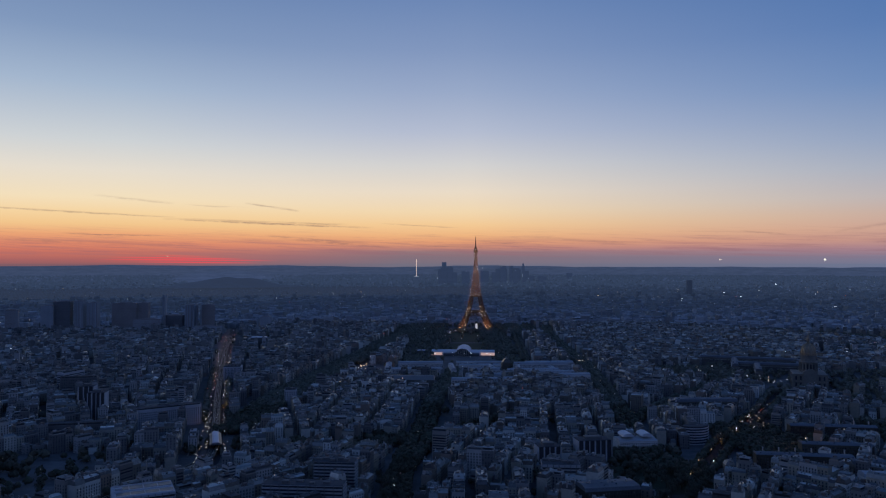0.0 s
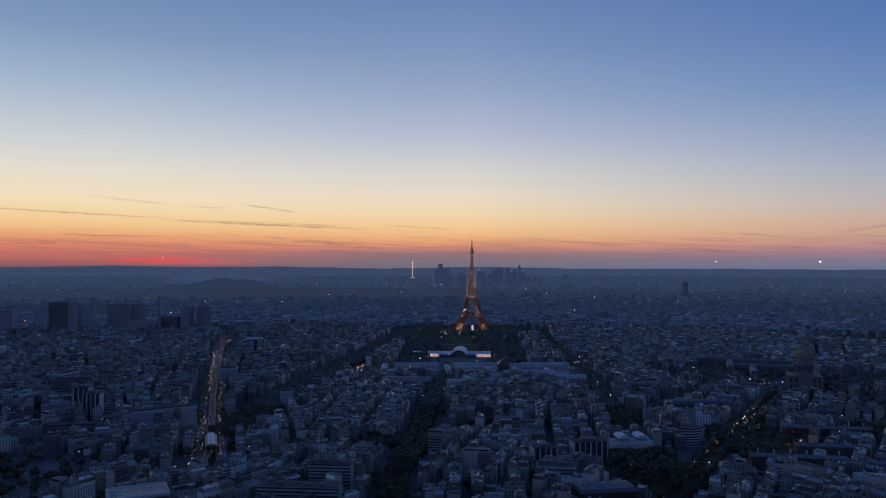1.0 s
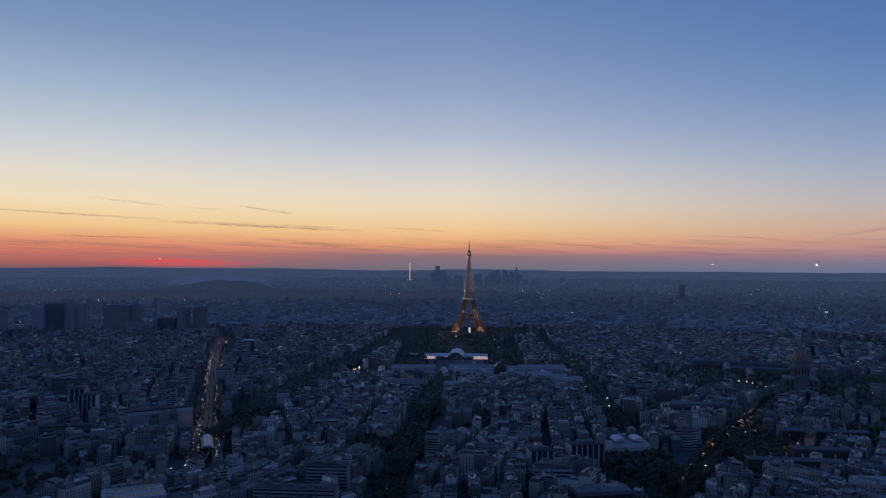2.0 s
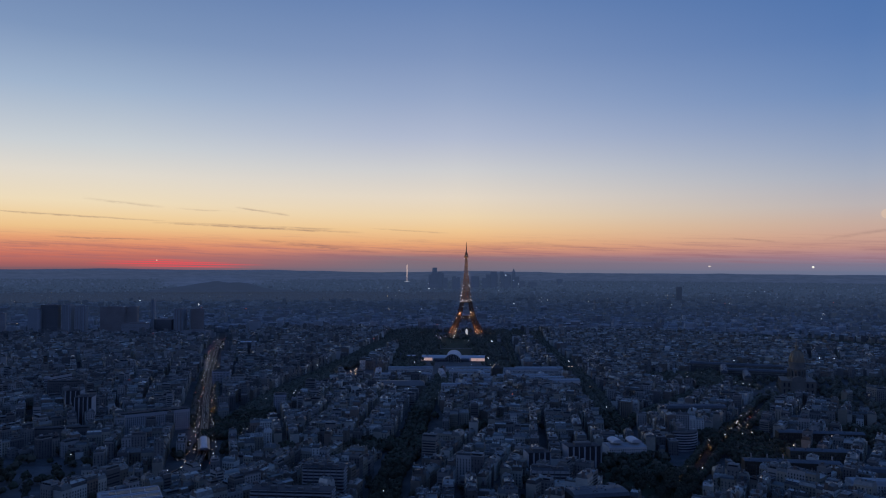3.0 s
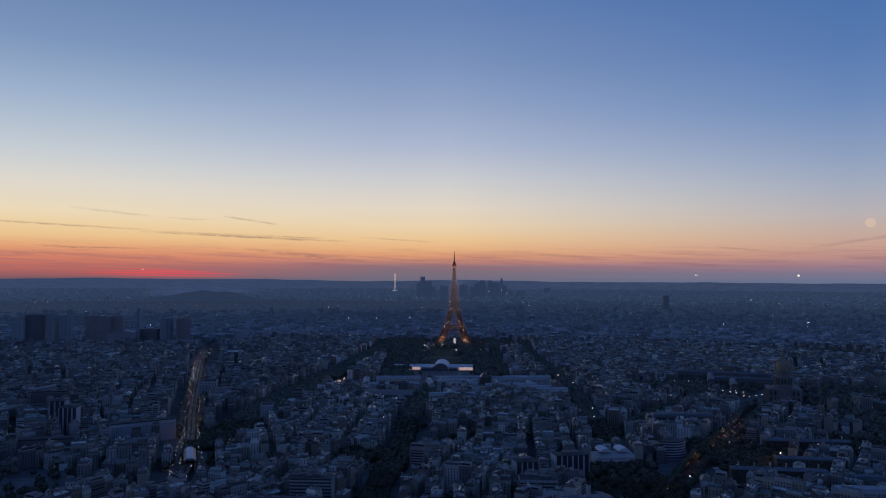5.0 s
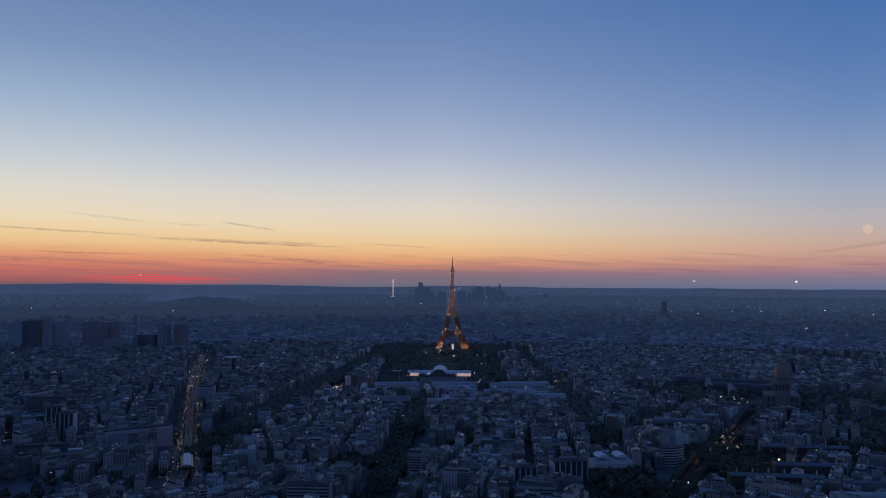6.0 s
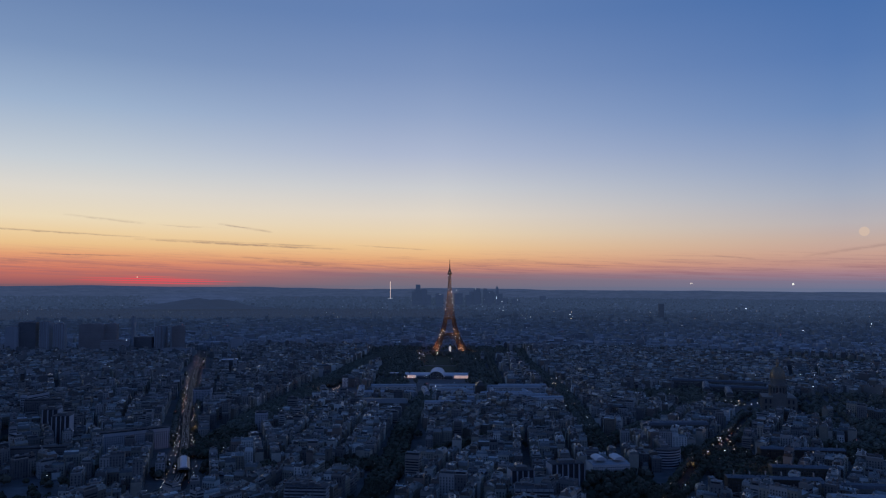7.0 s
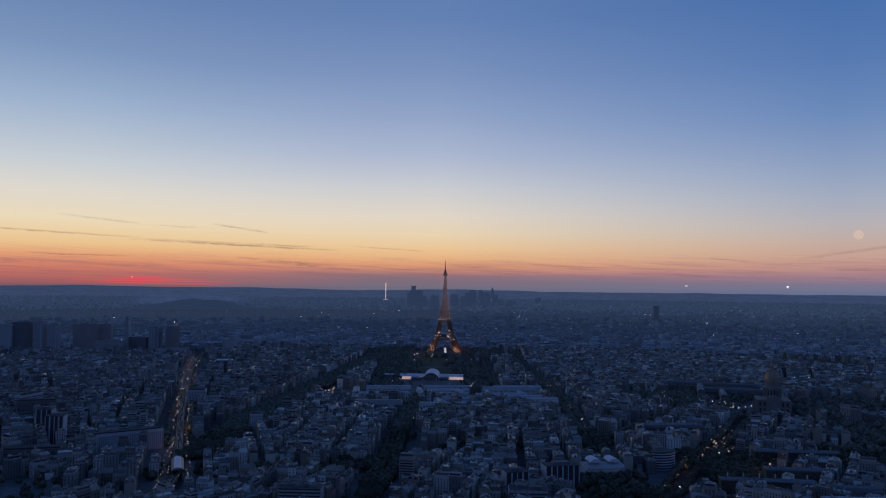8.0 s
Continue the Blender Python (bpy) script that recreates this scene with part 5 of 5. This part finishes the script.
# ---- the raised railway ----
def build_viaduct():
    line = AVENUES["viaduct"][0]
    pts = [(x, y, t) for x, y, t in along(line, 12.0) if y < 2420]
    ob = thing("railway_viaduct", "raised steel railway with two tracks on columns", "viaduct")
    deck, bed = Shape(), Shape()
    rails = {e: Shape() for e in (-2.7, -1.25, 1.25, 2.7)}

    def cross(p, e, z):
        a = radians(p[2])
        return (p[0] - e * math.sin(a), p[1] + e * math.cos(a), z)

    for p, q in zip(pts, pts[1:]):
        for shape, e0, e1, z0, z1 in ((deck, -4.6, 4.6, 6.2, 7.4), (bed, -4.0, 4.0, 7.4, 7.6), (deck, -4.8, -4.4, 7.4, 8.5), (deck, 4.4, 4.8, 7.4, 8.5)):
            shape.solid([cross(g, e, z) for z in (z0, z1) for g, e in ((p, e0), (p, e1), (q, e1), (q, e0))], BOX)
        for e in rails:
            rails[e].solid([cross(g, w, z) for z in (7.6, 7.8) for g, w in ((p, e - 0.08), (p, e + 0.08), (q, e + 0.08), (q, e - 0.08))], BOX)
    part("deck", deck, M_DARK, ob), part("track_bed", bed, M_BALLAST, ob)
    for e in rails:
        part("rail", rails[e], M_RAIL, ob, "shiny steel rail")
    for i, p in enumerate(pts[::2]):
        for e in (-3.4, 3.4):
            if p[1] < 1700:
                c = Shape()
                x, y, z = cross(p, e, 0)
                lathe(c, [(0.8, 0), (0.55, 0.8), (0.5, 5.4), (0.9, 6.2)], 8, x, y)
                part("column", c, M_IRON, ob)
    st = thing("raised_station", "raised station with pale glazed shed roof", "station", at=(-291, 967, 0))
    st.rotation_euler = (0, 0, radians(107.2 - 90))
    loc = Local(0, 0, 90)
    for v0, v1 in ((-7.2, -4.9), (4.9, 7.2)):
        s = Shape()
        loc.box(s, -33, 33, v0, v1, 0, 8.2)
        part("platform", s, M_STONE, st)
    s = Shape()
    for sign in (-1, 1):
        loc.box(s, -33, 33, sign * 7.0 - 0.2, sign * 7.0 + 0.2, 8.2, 12.4)
    part("side_glazing", s, M_GLASS, st)
    s = Shape()
    loc.taper(s, -33, 33, -7.4, 7.4, 12.4, 14.6, 0.5, 3.0)
    part("shed_roof", s, M_DARK, st)
    s = Shape()
    loc.taper(s, -32, 32, -4.1, 4.1, 14.6, 15.9, 0.4, 1.6)
    part("roof_light", s, M_MEMBRANE, st, "pale glazed ridge")


build_viaduct()


# ---- roads, lawns ----
def build_streets():
    for key, (line, half) in AVENUES.items():
        pts = list(along(line, 14.0))
        road, walk_ = Shape(), Shape()
        for p, q in zip(pts, pts[1:]):
            def cross(g, e, z):
                a = radians(g[2])
                return (g[0] - e * math.sin(a), g[1] + e * math.cos(a), z)
            road.face([cross(p, half - 7, 0.06), cross(p, -half + 7, 0.06), cross(q, -half + 7, 0.06), cross(q, half - 7, 0.06)])
            for e0, e1 in ((-half, -half + 7), (half - 7, half)):
                walk_.solid([cross(g, e, z) for z in (0.0, 0.2) for g, e in ((p, e0), (p, e1), (q, e1), (q, e0))], BOX)
        part("road", road, M_ASPHALT, None, "dark asphalt avenue between trees", category="road", kind="structure")
        part("pavement", walk_, M_PAVING, None, "pale stone pavement beside the avenue", category="pavement", kind="structure")
    for x0, x1, y0, y1 in ((14, 124, 1985, 2250), (24, 134, 2275, 2640), (190, 292, 775, 955), (600, 790, 1380, 1420)):
        s = Shape()
        s.solid([(x, y, z) for z in (0.0, 0.3) for x, y in ((x0, y0), (x1, y0), (x1, y1), (x0, y1))], BOX)
        part("lawn", s, M_LAWN, None, "dark evening lawn", category="lawn", kind="structure")


build_streets()


# ---- lamps and cars ----
def build_lights():
    r = random.Random(31)
    proto = thing("street_lamp", "slim street lamp with a lit globe", "street lamp", "street lamps")
    s = Shape()
    lathe(s, [(0.25, 0), (0.14, 0.6), (0.09, 8.0)], 8)
    part("pole", s, M_DARK, proto)
    s = Shape()
    bulb(s, 0, 0, 8.4, 0.4)
    part("globe", s, M_LAMP, proto, "lit white globe")
    warm_proto = thing("street_lamp", "slim street lamp with a lit amber globe", "street lamp", "street lamps")
    part("pole", proto.children[0].data, M_DARK, warm_proto)
    s = Shape()
    bulb(s, 0, 0, 8.4, 0.42)
    part("globe", s, M_LAMP_WARM, warm_proto, "lit amber globe")
    used = {id(proto): False, id(warm_proto): False}

    def put(base, x, y, size=1.0):
        m = pose(x, y, 0.1) @ Matrix.Scale(size, 4)
        if not used[id(base)]:
            used[id(base)] = True
            base.matrix_basis = m
        else:
            copy_thing(base, m)

    plan = {"viaduct": (15, 15, 0.62), "segur": (12, 34, 0.5), "invalides": (12, 55, 0.4), "saxe": (12, 70, 0.3), "suffren": (12, 75, 0.3), "corner": (12, 80, 0.4), "breteuil": (10, 50, 0.5), "villars": (10, 60, 0.35)}
    for key, (off, step, share) in plan.items():
        for x, y, turn in along(AVENUES[key][0], step):
            if y > 1850 or not in_view(x, y):
                continue
            a = radians(turn)
            for e in (-off, off):
                if r.random() < share:
                    put(warm_proto if r.random() < 0.22 else proto, x - e * math.sin(a) + r.uniform(-5, 5), y + e * math.cos(a) + r.uniform(-9, 9))
    for x, y in ((518, 1852), (596, 1519), (606, 1504), (615, 1489), (621, 1475), (629, 1433), (645, 1440), (663, 1454), (362, 867), (472, 1297), (593, 1250), (306, 855), (-49, 762), (345, 1850), (362, 1868), (-60, 1560), (70, 1885), (20, 1882), (110, 1888), (-20, 1880), (140, 1900)):
        put(proto, x, y, 1.6)
    # lamps all over the town, on walls, roofs and in streets
    white, warm, red = Shape(), Shape(), Shape()
    for _ in range(760):
        d = 700 * math.exp(r.random() * math.log(9000 / 700))
        a = radians(r.uniform(-33, 35))
        gx, gy, gz, k = ground_at(d * math.sin(a), d * math.cos(a))
        size = min(1.3, 0.00024 * math.hypot(gx, gy)) * r.uniform(0.35, 1.25)
        shape = white if r.random() < 0.85 else warm
        bulb(shape, gx, gy, gz + k * r.uniform(16, 26), size)
    for cx, cy, spread, count, mix in ( (-176, 1690, 12, 14, 0.95), (-2298, 7244, 60, 12, 1.0), (590, 5700, 14, 4, 0.0), (60, 1900, 60, 12, 0.1), (300, 1830, 40, 18, 0.35), (415, 3100, 30, 8, 0.9), (448, 1100, 24, 26, 0.5), (-290, 892, 14, 12, 0.6), (-282, 850, 30, 10, 0.5), (-345, 800, 16, 6, 0.3),
                                       (200, 1650, 50, 16, 0.2), (60, 1570, 60, 10, 0.2), (640, 1500, 40, 8, 0.3), (560, 1640, 70, 10, 0.3), (1010, 2750, 60, 12, 0.3), (1190, 2470, 50, 10, 0.2), (640, 3050, 50, 10, 0.2), (60, 2590, 80, 20, 0.4), (700, 2900, 160, 16, 0.3), (900, 2500, 200, 16, 0.3), (450, 930, 5, 3, 1.0)):
        for _ in range(count):
            gx, gy, gz, k = ground_at(cx + r.gauss(0, spread * 0.5), cy + r.gauss(0, spread))
            bulb(warm if r.random() < mix else white, gx, gy, gz + r.uniform(5, 12), 0.00030 * math.hypot(gx, gy) * r.uniform(0.5, 1.3))
    for x, y, turn in along(AVENUES["viaduct"][0], 14):  # the busy boulevards under the raised railway
        if 1450 < y < 2450:
            for e in (-15, -10, 10, 15):
                if r.random() < 0.36:
                    a = radians(turn)
                    e += r.gauss(0, 2.5)
                    bulb(red if r.random() < 0.25 else warm if r.random() < 0.35 else white, x - e * math.sin(a), y + e * math.cos(a), 7 + r.uniform(0, 4), 0.00024 * y * r.uniform(0.4, 1.2))
    for key, y0, y1, step, share in (("segur", 1120, 1900, 17, 0.5), ("invalides", 1000, 1240, 16, 0.5)):  # the avenues' lamps, raised between the crowns so they show
        for x, y, turn in along(AVENUES[key][0], step):
            if y0 < y < y1 and r.random() < share:
                bulb(warm if r.random() < 0.5 else white, x + r.gauss(0, 5), y + r.gauss(0, 5), r.uniform(9, 13.5), 0.00034 * y * r.uniform(0.5, 1.2))
    for _ in range(26):
        d = r.uniform(900, 6000)
        a = radians(r.uniform(-33, 35))
        gx, gy, gz, k = ground_at(d * math.sin(a), d * math.cos(a))
        bulb(red, gx, gy, gz + 22 * k, 0.00032 * math.hypot(gx, gy))
    # long lit strips: glazed roofs and shop fronts far off
    for _ in range(34):
        d = r.uniform(3300, 7000)
        a = radians(r.uniform(4, 34) if r.random() < 0.75 else r.uniform(-33, 4))
        gx, gy, gz, k = ground_at(d * math.sin(a), d * math.cos(a))
        Local(gx, gy, r.uniform(-15, 15), gz, k).box(white if r.random() < 0.6 else warm, -r.uniform(1, 8), r.uniform(1, 8), -1, 1, 20, 20.4)
    part("town_lamps", white, M_LAMP, None, "countless small white lamps over the town", category="lamps", kind="stuff")
    part("amber_town_lamps", warm, M_LAMP_WARM, None, "countless small amber lamps over the town", category="lamps", kind="stuff")
    part("red_beacons", red, M_LAMP_RED, None, "small red warning lamps on roofs", category="lamps", kind="stuff")

    paints = [painted("car_paint", [c], 0.3, grain=0.05) for c in ((0.02, 0.02, 0.022), (0.35, 0.36, 0.37), (0.6, 0.6, 0.6), (0.08, 0.09, 0.14))]
    protos = []
    for m in paints:
        car = thing("car", "small car on the avenue with lights on", "car", "cars on the avenues")
        loc = Local(0, 0, 0)
        s = Shape()
        loc.taper(s, -2.1, 2.1, -0.88, 0.88, 0.35, 0.85, 0.06, 0.04), loc.taper(s, -1.5, 1.2, -0.8, 0.8, 0.85, 1.45, 0.5, 0.14)
        part("body", s, m, car)
        for u in (-1.35, 1.3):
            for v in (-0.8, 0.8):
                w = Shape()
                ring = [(u + 0.33 * math.cos(q), v + e, 0.33 + 0.33 * math.sin(q)) for e in (-0.1, 0.1) for q in [2 * math.pi * j / 10 for j in range(10)]]
                w.solid(ring, [(j, (j + 1) % 10, 10 + (j + 1) % 10, 10 + j) for j in range(10)] + [tuple(range(10)), tuple(range(10, 20))])
                part("wheel", w, M_DARK, car)
        for v in (-0.6, 0.6):
            for name, u, lm in (("headlight", 2.1, M_CAR_WHITE), ("tail_light", -2.1, M_CAR_RED)):
                s = Shape()
                loc.box(s, u - 0.06, u + 0.06, v - 0.16, v + 0.16, 0.55, 0.78)
                part(name, s, lm, car)
        protos.append(car)
    first = set()
    for key, off, step, y0, y1, share in (("viaduct", 10, 11, 780, 1700, 0.6), ("invalides", 5, 11, 1030, 1270, 0.5), ("segur", 5, 13, 1100, 1700, 0.45), ("corner", 5, 16, 700, 980, 0.4)):
        for x, y, turn in along(AVENUES[key][0], step):
            if not (y0 < y < y1):
                continue
            a = radians(turn)
            for e in (-off, off):
                if r.random() < share:
                    base = r.choice(protos)
                    e += r.uniform(-2.5, 2.5)
                    m = pose(x - e * math.sin(a), y + e * math.cos(a) + r.uniform(-3, 3), 0.07, 0, 0, turn + (180 if r.random() < 0.25 else 0))
                    if id(base) in first:
                        copy_thing(base, m)
                    else:
                        first.add(id(base))
                        base.matrix_basis = m


build_lights()


# ---- the wooded fort hill and the northern ridge ----
def build_hills():
    v, f, n = [], [], 48
    for i in range(10):
        t = i / 9
        for j in range(n):
            a = 2 * math.pi * j / n
            g = 1 + 0.18 * noise.noise((math.cos(a) * 1.5, math.sin(a) * 1.5, 4.0))
            rx, ry = 470 * t * g, 80 * t * g
            z = 64 * (1 - t * t * (3 - 2 * t)) ** 1.35 + 18 * noise.noise((rx * math.cos(a) * 0.012, i * 0.5, 1.0)) * (0 < i < 9)
            v.append((rx * math.cos(a), ry * math.sin(a), z))
    f = [(i * n + j, (i + 1) * n + j, (i + 1) * n + (j + 1) % n, i * n + (j + 1) % n) for i in range(9) for j in range(n)]
    me = bpy.data.meshes.new("backdrop_hill")
    me.from_pydata(v, [], f)
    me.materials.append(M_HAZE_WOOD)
    ob = new("backdrop_hill", me)
    ob.location = (4640 * math.sin(radians(-15.9)), 4640 * math.cos(radians(-15.9)), 98)
    ob.rotation_euler = (0, 0, radians(16.2))
    tagged(ob, "low wooded hill far behind the town", "hill", kind="structure")


build_hills()


def build_pale_roofs():
    for x, y, turn, w, d, h in ((918, 1745, 4, 52, 20, 14), (1010, 1690, -6, 44, 18, 14), (-62, 1990, 5, 34, 14, 9), (560, 3000, 5, 70, 24, 24), (-520, 2130, 8, 44, 24, 30)):
        gx, gy, gz, k = ground_at(x, y)
        ob = thing("flat_roofed_hall", "low hall with a broad white flat roof", "hall", "white-roofed halls", at=(gx, gy, gz))
        ob.rotation_euler = (0, 0, radians(turn))
        loc = Local(0, 0, 0)
        a, b = Shape(), Shape()
        loc.box(a, -w / 2, w / 2, -d / 2, d / 2, 0, h), loc.taper(b, -w / 2 - 0.5, w / 2 + 0.5, -d / 2 - 0.5, d / 2 + 0.5, h, h + 1.6, 2, 4)
        part("wall", a, M_CONCRETE, ob), part("roof", b, M_MEMBRANE, ob)


build_pale_roofs()


# ---- lamps that light the trees and roads round them ----
def build_lit_places():
    warm, r = (1.0, 0.52, 0.24), random.Random(17)

    def lit(parent, x, y, z, power, colour=warm, size=0.6):
        lamp = bpy.data.lights.new("lamp_light", "POINT")
        lamp.color, lamp.energy, lamp.shadow_soft_size = colour, power, size
        p = new("lamp_light", lamp)
        p.location = (x, y, z)
        p.parent = parent

    for key, y0, y1, step, off, power in (("invalides", 800, 1260, 62, 4, 480), ("viaduct", 1040, 1700, 120, 14, 700), ("segur", 1100, 1800, 130, 5, 700)):
        for x, y, turn in along(AVENUES[key][0], step, 20):
            if y0 < y < y1:
                a = radians(turn)
                e = r.choice((-off, off))
                x, y = x - e * math.sin(a), y + e * math.cos(a)
                ob = thing("road_lamp", "tall road lamp lighting the avenue amber", "street lamp", "amber road lamps", at=(x, y, 0.1))
                s = Shape()
                lathe(s, [(0.3, 0), (0.16, 0.8), (0.1, 9.5)], 8)
                part("pole", s, M_DARK, ob)
                s = Shape()
                Local(0, 0, turn + 90).box(s, -0.2, 2.0, -0.12, 0.12, 9.4, 9.6)
                part("arm", s, M_DARK, ob)
                s = Shape()
                bulb(s, 0, 0, 10.0, 0.34)
                part("globe", s, M_LAMP_WARM, ob, "lit amber globe")
                lit(ob, 0, 0, 8.6, power)
    for x, y, z, power, label in ((447, 932, 21, 2600, "orange work lamp burning on a roof"), (-172, 1705, 12, 4200, "orange floodlights over a sports ground"), (-182, 1668, 12, 3200, "orange floodlights over a sports ground")):
        ob = thing("floodlight", label, "floodlight", at=(x, y, 0))
        s = Shape()
        lathe(s, [(0.25, 0), (0.12, 1), (0.1, z)], 8)
        part("mast", s, M_DARK, ob)
        s = Shape()
        bulb(s, 0, -0.4, z + 0.5, 0.7)
        part("lamp", s, M_LAMP_WARM, ob, "glowing orange lamp")
        lit(ob, 0, -1.6, z, power)


build_lit_places()
